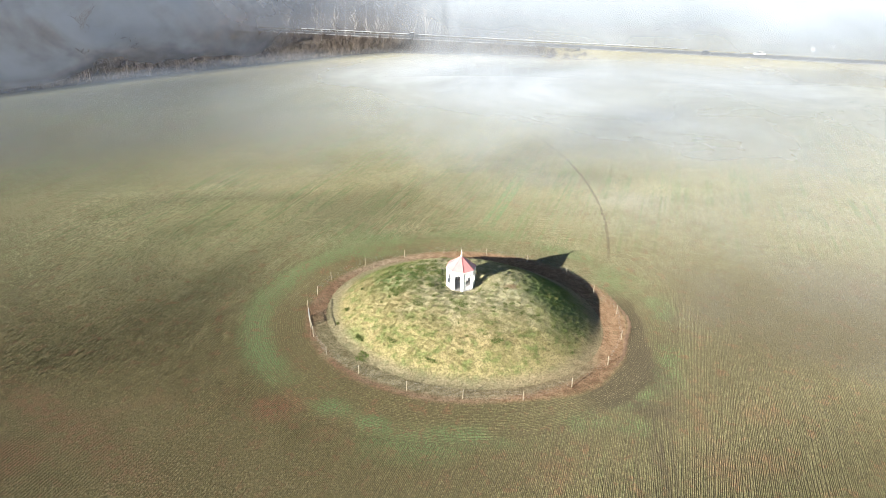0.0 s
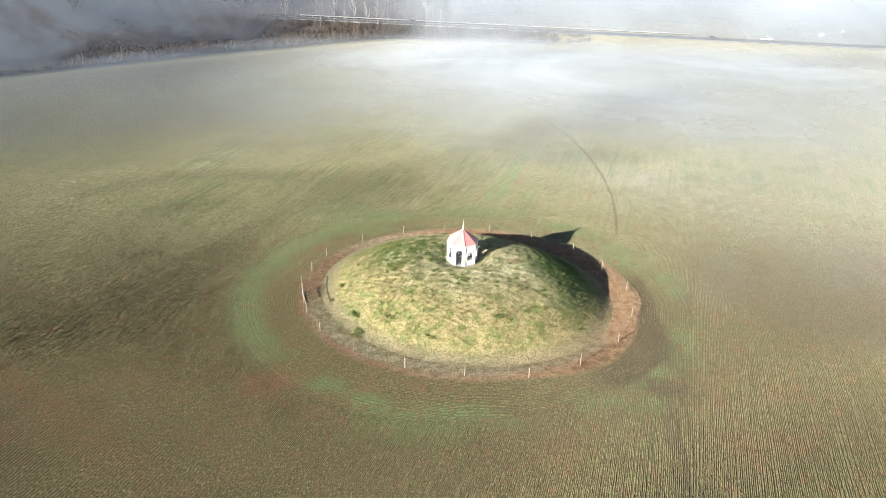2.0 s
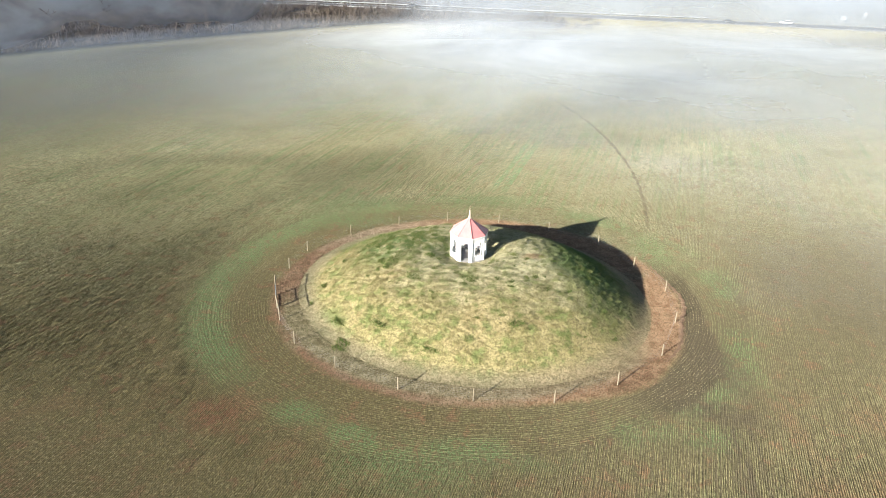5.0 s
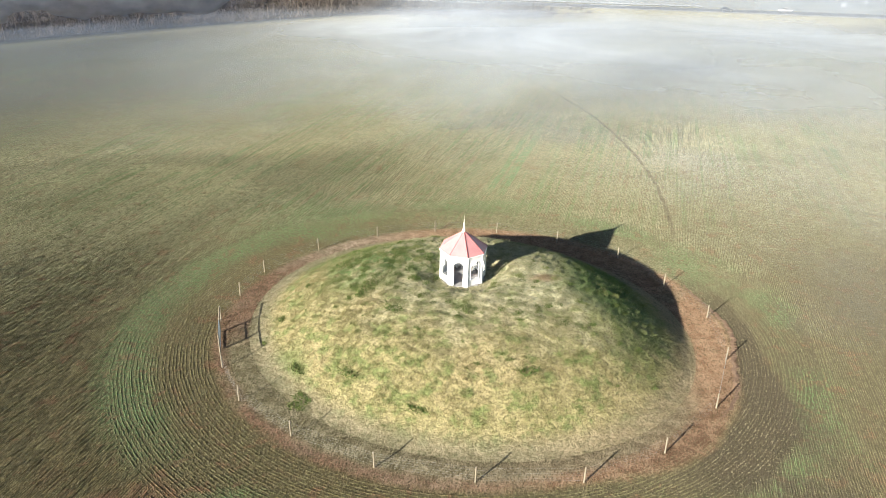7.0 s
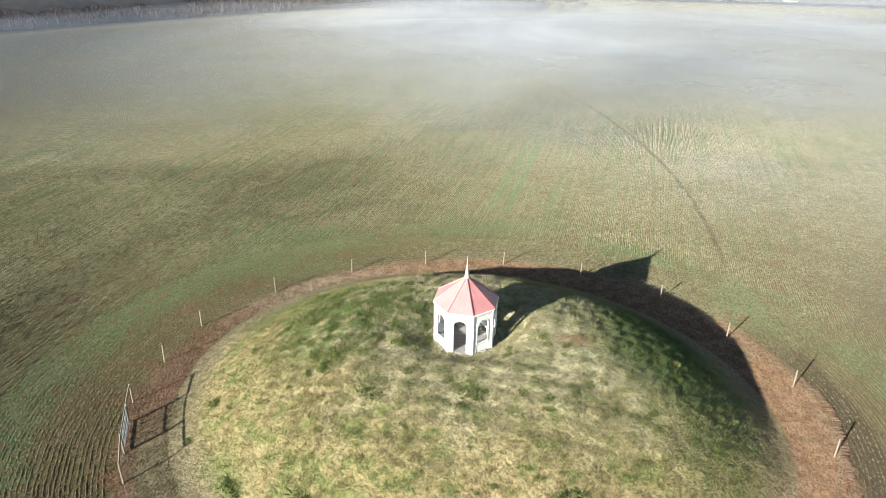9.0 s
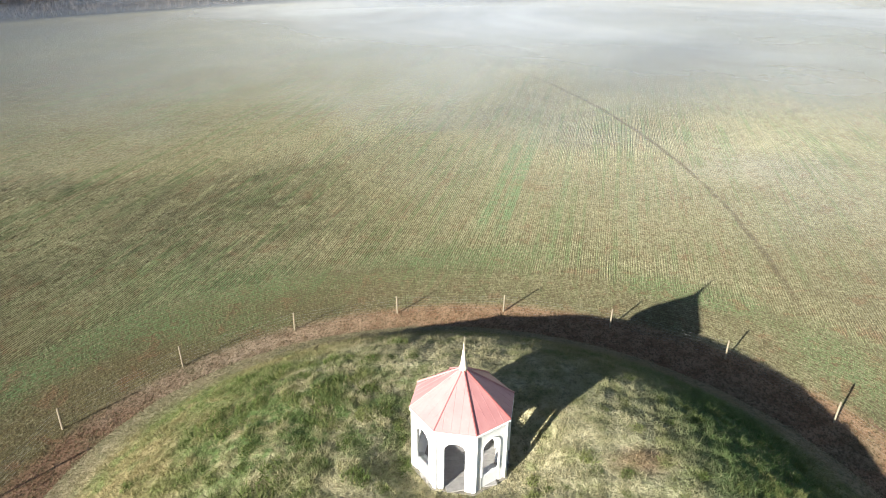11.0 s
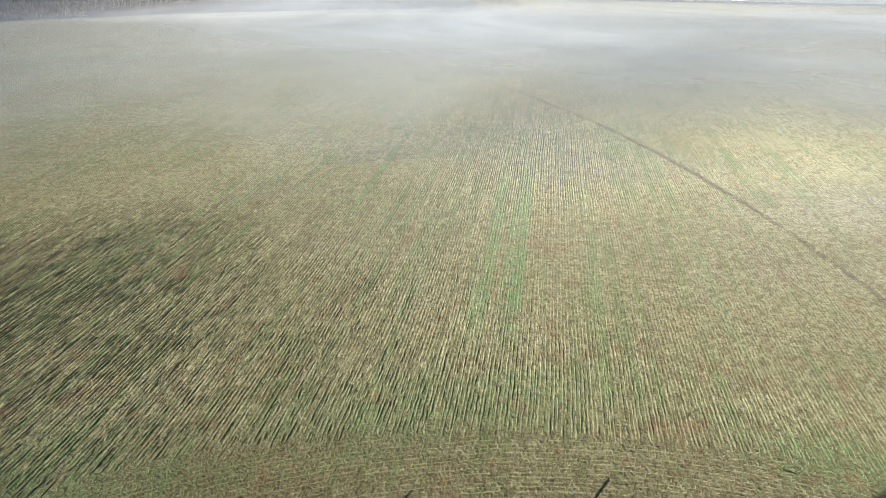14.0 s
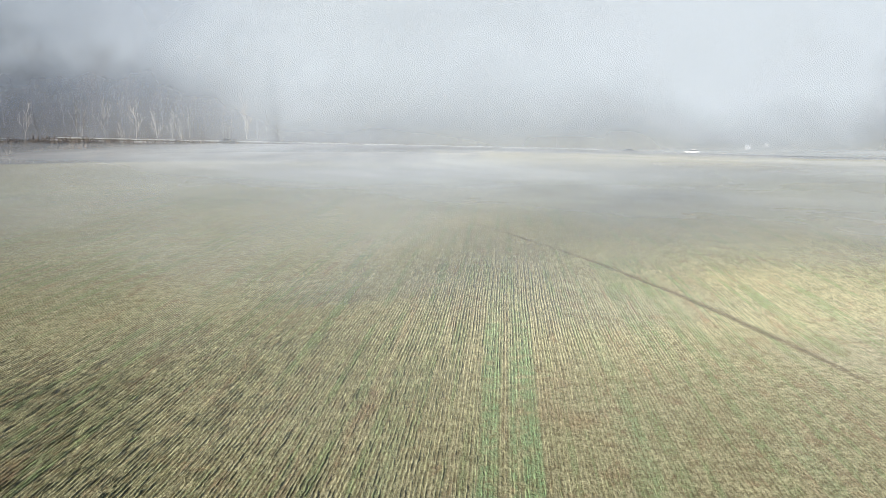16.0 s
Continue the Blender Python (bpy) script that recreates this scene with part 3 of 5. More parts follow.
def thing(name, m, label, category, group="", kind=""):
    ob = new(name)
    ob.empty_display_size = 0.2
    ob.matrix_world = m
    return tagged(ob, label, category, group, kind)


def box(bm, size, at=(0, 0, 0), turn=None, bevel=0.0):
    m = Matrix.Translation(at) @ (turn or Matrix.Identity(4)) @ Matrix.Diagonal((*size, 1))
    r = bmesh.ops.create_cube(bm, size=1, matrix=m)
    if bevel:
        es = list({e for v in r["verts"] for e in v.link_edges})
        bmesh.ops.bevel(bm, geom=es, offset=bevel, segments=1, affect="EDGES")


def tube(bm, pts, radii, n=6, cap=True):
    """A tapered tube along points."""
    rings = []
    pts = [Vector(p) for p in pts]
    for i, (p, r) in enumerate(zip(pts, radii)):
        d = (pts[min(i + 1, len(pts) - 1)] - pts[max(i - 1, 0)]).normalized()
        a = d.cross(Vector((0.31, 0.95, 0.05))).normalized()
        b = d.cross(a)
        rings.append([bm.verts.new(p + (a * math.cos(2 * math.pi * k / n) + b * math.sin(2 * math.pi * k / n)) * r) for k in range(n)])
    for q, w in zip(rings, rings[1:]):
        for k in range(n):
            bm.faces.new((q[k], q[(k + 1) % n], w[(k + 1) % n], w[k]))
    if cap:
        bm.faces.new(rings[0][::-1])
        bm.faces.new(rings[-1])


def prism(bm, outline, y0, y1, m=Matrix.Identity(4)):
    """An outline in x and z, thickened along y."""
    a = [bm.verts.new(m @ Vector((x, y0, z))) for x, z in outline]
    b = [bm.verts.new(m @ Vector((x, y1, z))) for x, z in outline]
    k = len(outline)
    bm.faces.new(a)
    bm.faces.new(b[::-1])
    for i in range(k):
        bm.faces.new((a[(i + 1) % k], a[i], b[i], b[(i + 1) % k]))


# ---- ground ----
def build_ground():
    def steps(parts):
        out = [np.linspace(a, b, k, endpoint=False) for a, b, k in parts]
        return np.concatenate(out + [[parts[-1][1]]])

    xs = steps([(-2600, -400, 14), (-400, -120, 28), (-120, 160, 90), (160, 460, 30), (460, 2800, 14)])
    ys = steps([(-2400, -200, 12), (-200, 90, 60), (90, 330, 130), (330, 700, 40), (700, 3000, 14)])
    gx, gy = np.meshgrid(xs, ys)
    gz = ground_z(gx, gy) + 0.12 * np.sin(gx * 0.045) * np.sin(gy * 0.05 + 1) * np.clip(mound_rho(gx, gy) - 1.6, 0, 1)
    idx = np.arange(gx.size).reshape(gx.shape)
    faces = np.stack([idx[:-1, :-1], idx[:-1, 1:], idx[1:, 1:], idx[1:, :-1]], -1).reshape(-1, 4)
    ob = from_arrays("ground", np.stack([gx, gy, gz], -1).reshape(-1, 3), faces, M_GROUND, None, True)
    tagged(ob, "brown and green drilled stubble field with rust patches", "field", kind="structure")


def build_mound():
    cx, cy, a, b, h, th = MOUND
    nr, na = 70, 220
    r = np.concatenate([[0.0], np.linspace(0.015, 1.0, nr)])
    ang = np.linspace(0, 2 * math.pi, na, endpoint=False)
    rr, aa = np.meshgrid(r[1:], ang, indexing="ij")
    u, v = rr * np.cos(aa) * a, rr * np.sin(aa) * b
    x = cx + math.cos(th) * u - math.sin(th) * v
    y = cy + math.sin(th) * u + math.cos(th) * v
    z = mound_z(x, y)
    z[-1] = -0.06
    verts = np.concatenate([[[cx, cy, float(mound_z(np.array(cx), np.array(cy)))]], np.stack([x, y, z], -1).reshape(-1, 3)])
    idx = 1 + np.arange(nr * na).reshape(nr, na)
    nxt = np.roll(idx, -1, 1)
    quads = np.stack([idx[:-1], nxt[:-1], nxt[1:], idx[1:]], -1)[:, :, [0, 3, 2, 1]].reshape(-1, 4)
    fan = np.stack([np.zeros(na, int), idx[0], nxt[0], nxt[0]], -1)
    tri = np.concatenate([quads[:, [0, 1, 2]], quads[:, [0, 2, 3]], fan[:, :3]])
    ob = from_arrays("mound", verts, tri[:, ::-1], M_MOUND, None, True)
    me = ob.data
    me.flip_normals() if me.polygons[0].normal.z < 0 else None
    tagged(ob, "broad grassy earth mound with a flattened top", "mound", kind="structure")


def blades(rng, x, y, z, nb, height, width, spread, lean, along=None):
    """Upright leaf blades, nb at each place: triangles that lean out from it."""
    k = len(x)
    x, y, z = (np.repeat(v, nb) for v in (x, y, z))
    n = k * nb
    a = rng.uniform(0, 2 * math.pi, n)
    if along is not None:
        a = np.repeat(along, nb) + rng.normal(0, 0.5, n)
    off = rng.normal(0, spread, (n, 2))
    w = width * rng.uniform(0.6, 1.3, n)
    h = height * rng.uniform(0.55, 1.25, n)
    tip = rng.normal(0, lean, (n, 2))
    px, py = x + off[:, 0], y + off[:, 1]
    ca, sa = np.cos(a) * w / 2, np.sin(a) * w / 2
    v = np.empty((n, 3, 3))
    v[:, 0] = np.stack([px - ca, py - sa, z - 0.02], -1)
    v[:, 1] = np.stack([px + ca, py + sa, z - 0.02], -1)
    v[:, 2] = np.stack([px + tip[:, 0], py + tip[:, 1], z + h], -1)
    return v.reshape(-1, 3), np.arange(3 * n).reshape(-1, 3)


def row_material():
    n = Nodes("row_residue")
    col, (pos, x, y, z, rnd, u, v, s, fine, tiny, mid) = field_colour(n, True)
    speck = n.noise(pos, 16.0, 3.0, 0.7)
    clump = n.noise(pos, 5.5, 2.0, 0.6)
    col = n.mix(n.mul(n.step(clump, 0.50, 0.62), 0.60), col, (0.095, 0.080, 0.042))
    col = n.mix(n.mul(n.step(speck, 0.45, 0.7), 0.40), col, (0.37, 0.335, 0.20))
    col = n.mix(n.mul(n.step(speck, 0.48, 0.30), 0.6), col, (0.11, 0.088, 0.045))
    return n.surface(col, 0.95, 0.0, n.add(speck, n.mul(tiny, 1.5)), 0.03, 0.1, 0.8, 1.0)


def ridges(rng, px, py, nx, ny, live, tall, wide=0.05):
    """Low ragged ridges along rows of points; nx and ny point across the row."""
    rows, cols = px.shape
    h = rng.uniform(0.0, 1.0, px.shape)
    h = tall * (0.40 + 0.65 * h + 0.45 * np.roll(h, 1, 1))
    w = wide * rng.uniform(0.55, 1.25, px.shape)
    j = rng.normal(0, 0.010, px.shape)
    v = np.empty((rows, cols, 3, 3))
    for i, (o, z) in enumerate(((-w, -0.01), (rng.normal(0, 0.02, px.shape), h), (w, -0.01))):
        v[:, :, i, 0], v[:, :, i, 1], v[:, :, i, 2] = px + nx * (o + j), py + ny * (o + j), z
    idx = np.arange(rows * cols * 3).reshape(rows, cols, 3)
    seg = live[:, :-1] & live[:, 1:] & (rng.random((rows, cols - 1)) < 0.90)
    f = []
    for i in (0, 1):
        q = np.stack([idx[:, :-1, i], idx[:, :-1, i + 1], idx[:, 1:, i + 1], idx[:, 1:, i]], -1)
        f.append(q[seg])
    f = np.concatenate(f)
    used, inv = np.unique(f, return_inverse=True)
    return v.reshape(-1, 3)[used], inv.reshape(f.shape)


def build_stubble():
    rng = np.random.default_rng(3)
    u, v = np.meshgrid(np.arange(-95, 85, ROW_STEP), np.arange(-82, 106, 0.34), indexing="ij")
    x, y = u * ROW_N[0] + v * ROW_D[0], u * ROW_N[1] + v * ROW_D[1]
    wander = 0.03 * np.sin(x * 0.35 + y * 0.21) + 0.012 * np.sin(y * 0.8 - x * 0.3)
    wander = wander + rng.normal(0, 0.022, x.shape[0])[:, None] + 0.015 * np.sin(y * 0.25 + rng.uniform(0, 6, x.shape[0])[:, None])
    x, y = x + wander * ROW_N[0], y + wander * ROW_N[1]
    out = np.maximum(np.maximum(np.abs(x + 4) - 38 - 8 * (y < -15), 0) / 42, np.maximum(np.maximum(-64 - y, y - 45), 0) / 42)
    def reach(x, y):
        a = np.arctan2(y + 5.8, x - 1.5)
        return 6.5 + 1.0 * np.sin(a * 3 + 1) + 2.6 * np.clip(-np.cos(a - 0.2), 0, 1) ** 1.5 + rng.normal(0, 0.3, x.shape)

    rim = reach(x, y)
    live = (y > -76) & (fence_s(x, y) > rim) & (rng.random(x.shape) < np.clip(1.25 - out * 1.3, 0, 1))
    live &= ~((np.abs(x - (29.9 + 0.01 * (y - 44) - 0.0038 * (y - 44) ** 2)) < 0.28) & (y > 12))
    # every second row stands taller on the weedy western side
    west = np.clip((-8 - x - 0.4 * y) / 25, 0, 1) * np.clip((8 - y) / 16, 0, 1)
    tall = np.clip(1 - 1.3 * out, 0.15, 1) * (0.034 - 0.010 * np.clip((x - y - 20) / 25, 0, 1) + 0.010 * west)
    tall = tall * (1 - 0.25 * west * (np.arange(x.shape[0]) % 2)[:, None])
    tall = tall * (1 - 0.55 * np.clip((-12 - x) / 14, 0, 1) * np.clip((y - 4) / 10, 0, 1))
    va, fa = ridges(rng, x, y, ROW_N[0], ROW_N[1], live, tall)
    k = int(128 / 0.15)
    t, s = np.meshgrid(np.linspace(0, 2 * math.pi, k), np.arange(1.1, 10.8, 0.25))
    q = 1 + (s + rng.normal(0, 0.03, s.shape[0])[:, None] + 0.02 * np.sin(t * 31 + 0.4 * s) + 0.008 * np.sin(t * 97 + s)) / 19.9
    rx, ry = FENCE[0] + FENCE[2] * q * np.cos(t), FENCE[1] + FENCE[3] * q * np.sin(t)
    bare = (np.hypot((rx - 20.6) / 2.6, (ry + 26.5) / 2.4) < 1) & (rng.random(rx.shape) < 0.7)
    bare |= s > reach(rx, ry)
    bare |= rng.random(rx.shape) < 0.02
    vb, fb = ridges(rng, rx, ry, np.cos(t), np.sin(t), ~bare, 0.012 + 0.018 * np.clip((6.0 - ry - 0.5 * rx) / 20, 0, 1), 0.062)
    ob = from_arrays("crop_rows", np.concatenate([va, vb]), np.concatenate([fa, fb + len(va)]), row_material())
    tagged(ob, "low ragged drill rows of straw and seedlings", "crop rows", kind="stuff")
    # loose leaves standing out of the rows
    keep = live & (rng.random(x.shape) < 0.85)
    x, y = x[keep] + rng.normal(0, 0.04, keep.sum()), y[keep] + rng.normal(0, 0.08, keep.sum())
    v1, f1 = blades(rng, x, y, np.full(x.size, 0.02), 1, 0.060, 0.035, 0.05, 0.05)
    keep = ~bare & (rng.random(rx.shape) < 0.9)
    x, y = rx[keep] + rng.normal(0, 0.04, keep.sum()), ry[keep] + rng.normal(0, 0.04, keep.sum())
    v2, f2 = blades(rng, x, y, np.full(x.size, 0.03), 2, 0.075, 0.045, 0.06, 0.06)
    # loose litter and low weeds inside the fence
    k = 60000
    x, y = rng.uniform(-21, 24, k), rng.uniform(-26, 15, k)
    ok = (fence_s(x, y) < 1.0) & (mound_rho(x, y) > 0.96)
    x, y = x[ok], y[ok]
    v3, f3 = blades(rng, x, y, np.zeros_like(x), 2, 0.07, 0.09, 0.05, 0.06)
    ob = from_arrays("stubble", np.concatenate([v1, v2, v3]), np.concatenate([f1, f2 + len(v1), f3 + len(v1) + len(v2)]), M_STUBBLE)
    tagged(ob, "rows of short dry stubble and green seedlings", "stubble", kind="stuff")


def build_mound_grass():
    rng = np.random.default_rng(5)
    k = 190000
    x, y = rng.uniform(-19, 21, k), rng.uniform(-24, 13, k)
    ok = (mound_rho(x, y) < 0.985) & (np.hypot(x - 0.72, y + 3.85) > 2.05)
    x, y = x[ok], y[ok]
    z = mound_z(x, y)
    lump = np.sin(x * 3.1 + 2.2 * np.sin(y * 2.3)) * np.sin(y * 2.7 + 1.9 * np.sin(x * 1.9 + 1)) + 0.6 * np.sin(x * 7.3 + y * 2.1) * np.sin(y * 6.1 - x * 1.4)
    ok = rng.random(x.size) < np.clip(0.55 + 0.40 * lump, 0.20, 1)
    x, y, z, lump = x[ok], y[ok], z[ok], lump[ok]
    low = np.clip((z - 0.2) / 1.2, 0.35, 1)
    rough = 0.35 + np.exp(-((x + 5) / 6) ** 2 - ((y + 1) / 6) ** 2) + 0.9 * np.exp(-((x - 12) / 4.5) ** 2 - ((y + 5) / 7) ** 2)
    low = low * (0.75 + 1.25 * rough * np.clip(lump, 0, 1.2))
    va, fa = blades(rng, x, y, z, 7, 0.095, 0.034, 0.085, 0.115)
    va = va.reshape(-1, 3, 3)
    base = np.repeat(z, 7)
    va[:, 2, 2] = base + (va[:, 2, 2] - base) * np.repeat(low, 7)
    ob = from_arrays("mound_grass", va.reshape(-1, 3), fa, M_GRASS)
    tagged(ob, "dry straw and green grass covering the mound", "grass", kind="stuff")


def build_tussocks():
    rng = np.random.default_rng(9)
    shapes = []
    for s in range(4):
        n = 90
        r = 0.5 * np.sqrt(rng.random(n))
        t = rng.uniform(0, 2 * math.pi, n)
        px, py = r * np.cos(t), r * np.sin(t) * rng.uniform(0.7, 1.0)
        v, f = blades(rng, px, py, np.zeros(n), 3, 0.24, 0.05, 0.06, 0.13)
        me = bpy.data.meshes.new("grass_tussock")
        me.from_pydata(v.tolist(), [], f.tolist())
        me.materials.append(M_TUSSOCK)
        shapes.append(me)
    spots = [(-8.2, -14.9), (-11.9, -16.6), (-12.3, -13.1), (-3.6, -18.6), (4.2, -16.6), (-7.6, -6.5), (-6.2, -4.2), (-9.7, -0.2), (-5.0, -9.1), (0.5, -10.2), (-6.9, -5.4), (-11.6, -15.8)]
    while len(spots) < 285:
        i = len(spots) % 5
        c, w = (((-6.0, -2.0), (4.4, 4.4)), ((-4.0, 0.5), (4.6, 4.0)), ((12.0, -6.5), (3.0, 5.0)), ((3.0, -9.0), (7.0, 3.6)), ((-1.0, -8.0), (11.0, 8.0)))[i]
        x, y = rng.normal(c[0], w[0] * 0.7), rng.normal(c[1], w[1] * 0.7)
        if mound_rho(x, y) < 0.93 and math.hypot(x - 0.72, y + 3.85) > 2.6:
            spots.append((x, y))
    for i, (x, y) in enumerate(spots):
        ob = new("grass_tussock", shapes[i % 4])
        s = rng.uniform(1.5, 2.1) if i < 12 else rng.uniform(0.5, 1.2) if i % 5 < 2 else rng.uniform(0.3, 0.9)
        ob.matrix_world = pose(x, y, float(mound_z(np.array(x), np.array(y))) - 0.03, 0, 0, rng.uniform(0, 360)) @ Matrix.Diagonal((s, s, min(s, 1.1) * rng.uniform(0.5, 0.8), 1))
        tagged(ob, "dark green grass tussock on the mound", "grass tussock", "tussocks on the mound")


# ---- gazebo ----
GAZEBO = (0.72, -3.85, 3.44)


def build_gazebo():
    x, y, z = GAZEBO
    root = thing("gazebo", pose(x, y, z, 0, 0, -84), "white octagonal gazebo with arched openings and a red metal roof", "gazebo")
    R, RE, HW, HE, HA = 1.93, 2.07, 2.84, 2.82, 4.36
    face_w = 2 * R * math.sin(math.pi / 8)
    ap = R * math.cos(math.pi / 8)

    def octagon(bm, r0, z0, r1, z1):
        a = [bm.verts.new((r0 * math.cos(math.pi / 4 * k), r0 * math.sin(math.pi / 4 * k), z0)) for k in range(8)]
        b = [bm.verts.new((r1 * math.cos(math.pi / 4 * k), r1 * math.sin(math.pi / 4 * k), z1)) for k in range(8)]
        bm.faces.new(a[::-1])
        bm.faces.new(b)
        for k in range(8):
            bm.faces.new((a[k], a[(k + 1) % 8], b[(k + 1) % 8], b[k]))

    bm = bmesh.new()
    octagon(bm, R + 0.22, -0.55, R + 0.16, 0.0)
    part("plinth", bm, M_SLAB, root, "grey stone base slab")
    bm = bmesh.new()
    for k in range(11):
        w = 2 * ap / 11
        px = -ap + w * (k + 0.5)
        half = min(ap, (R - abs(px)) * 1.0 + ap * 0.38)
        box(bm, (w - 0.012, 2 * half, 0.05), (px, 0, 0.03))
    part("floor_deck", bm, M_DECK, root, "grey boarded floor")
    half = face_w / 2
    for k in range(8):
        mid = math.pi / 8 + math.pi / 4 * k
        m = pose(0, 0, 0, 0, 0, math.degrees(mid) + 90) @ Matrix.Translation((0, -ap, 0))
        door = k == 7
        # the panels on the lee side are cut wider, with scrolled brackets under the eave
        lee = k in (1, 2, 3, 4)
        oh = 0.55 if lee else 0.42
        sill = 0.06 if door else 0.62
        crown, spring = (2.44, 1.98) if lee else (2.30, 1.92)
        bm = bmesh.new()
        arch = [(oh * math.cos(t), spring + (crown - spring) * math.sin(t)) for t in np.linspace(0, math.pi, 13)]
        prism(bm, [(-half, 0.0), (-oh, 0.0), (-oh, spring), *[(px, pz) for px, pz in arch[::-1][1:7]], (0.0, HW), (-half, HW)], -0.045, 0.045, m)
        prism(bm, [(half, HW), (0.0, HW), *[(px, pz) for px, pz in arch[::-1][6:12]], (oh, spring), (oh, 0.0), (half, 0.0)], -0.045, 0.045, m)
        panel = part("wall_panel", bm, M_WHITE, root)
        bm = bmesh.new()
        pts = [(-oh, sill)] + [(-oh, spring)] + [(px, pz) for px, pz in arch[::-1][1:-1]] + [(oh, spring), (oh, sill)]
        for (ax, az), (bx, bz) in zip(pts, pts[1:]):
            tube(bm, [m @ Vector((ax, -0.05, az)), m @ Vector((bx, -0.05, bz))], (0.035, 0.035), 4)
        part("arch_trim", bm, M_WHITE, panel)
        if not door:
            bm = bmesh.new()
            box(bm, (2 * oh, 0.05, 0.50), (0, 0, 0.31), None, 0.0)
            box(bm, (2 * oh + 0.02, 0.11, 0.06), (0, 0, sill), None, 0.012)
            bm.transform(m)
            part("low_panel", bm, M_WHITE, root)
        # cut-out trim that hangs below the eave
        bm = bmesh.new()
        for j in range(9):
            px = -half + 0.09 + j * (face_w - 0.18) / 8
            box(bm, (0.10, 0.03, 0.12), (px, -0.075, 2.66), pose(0, 0, 0, 0, 45, 0), 0.0)
        box(bm, (face_w, 0.035, 0.06), (0, -0.072, 2.78))
        bm.transform(m)
        part("eave_trim", bm, M_WHITE, root)
        # corner post
        cx, cy = R * math.cos(math.pi / 4 * k), R * math.sin(math.pi / 4 * k)
        bm = bmesh.new()
        box(bm, (0.17, 0.17, HW), (cx, cy, HW / 2), pose(0, 0, 0, 0, 0, 45 * k), 0.02)
        part("corner_post", bm, M_WHITE, root)
        # bench along the wall inside
        if not door:
            bm = bmesh.new()
            box(bm, (face_w * 0.72, 0.34, 0.05), (0, 0.24, 0.45), None, 0.01)
            box(bm, (0.06, 0.28, 0.42), (-face_w * 0.28, 0.24, 0.23))
            box(bm, (0.06, 0.28, 0.42), (face_w * 0.28, 0.24, 0.23))
            bm.transform(m)
            part("bench", bm, M_WHITE, root)
    # roof: eight planes of sheet metal, seams and ridge caps
    apex = Vector((0, 0, HA))
    for k in range(8):
        a = Vector((RE * math.cos(math.pi / 4 * k), RE * math.sin(math.pi / 4 * k), HE))
        b = Vector((RE * math.cos(math.pi / 4 * (k + 1)), RE * math.sin(math.pi / 4 * (k + 1)), HE))
        bm = bmesh.new()
        up = (b - a).cross(apex - a).normalized() * 0.03
        lo = [bm.verts.new(p) for p in (a, b, apex)]
        hi = [bm.verts.new(p + up) for p in (a, b, apex)]
        bm.faces.new(lo[::-1])
        bm.faces.new(hi)
        for i in range(3):
            bm.faces.new((lo[i], lo[(i + 1) % 3], hi[(i + 1) % 3], hi[i]))
        sheet = part("roof_sheet", bm, M_ROOF, root, "faded red sheet-metal roof plane")
        midp = (a + b) / 2
        for j in range(1, 5):
            f = j / 5
            foot = a.lerp(b, f)
            top = (1 - abs(2 * f - 1))
            head = foot + (apex - midp) * top * 0.96
            bm = bmesh.new()
            tube(bm, [foot + up * 1.05, head + up * 1.05], (0.006, 0.006), 4)
            part("seam", bm, M_ROOF, sheet)
        bm = bmesh.new()
        tube(bm, [a * 1.005 + Vector((0, 0, 0.035)), apex + Vector((0, 0, 0.045))], (0.038, 0.03), 6)
        part("ridge_cap", bm, M_RIDGE if k in (0, 1) else M_ROOF, root)
    bm = bmesh.new()
    ring = [Vector(((RE - 0.02) * math.cos(math.pi / 4 * k), (RE - 0.02) * math.sin(math.pi / 4 * k), HE - 0.05)) for k in range(9)]
    for a, b in zip(ring, ring[1:]):
        tube(bm, [a, b], (0.045, 0.045), 4)
    part("fascia", bm, M_WHITE, root)
    bm = bmesh.new()
    tube(bm, [(0, 0, HA - 0.08), (0, 0, HA + 0.05), (0, 0, HA + 0.14), (0, 0, HA + 0.3), (0, 0, HA + 0.92), (0, 0, HA + 1.18)], (0.17, 0.165, 0.125, 0.11, 0.03, 0.008), 10)
    tube(bm, [(0, 0, HA + 1.14), (0, 0, HA + 1.42)], (0.012, 0.006), 6)
    part("spire", bm, M_CREAM, root, "slender cream wooden spire", True)


# ---- fence ----
POSTS = [(-0.9, 13.07), (-7.28, 11.77), (-13.25, 8.63), (-17.99, 3.84), (-19.4, -0.67), (-20.13, -4.9), (-19.74, -6.84),
         (-19.14, -9.48), (-18.44, -11.8), (-16.32, -15.9), (-12.04, -19.8), (-6.34, -22.94), (0.0, -24.45), (6.8, -24.72),
         (12.8, -22.32), (18.12, -17.9), (21.31, -12.12), (22.39, -5.66), (20.48, 0.15), (17.65, 6.02), (12.11, 10.0), (5.89, 12.56)]


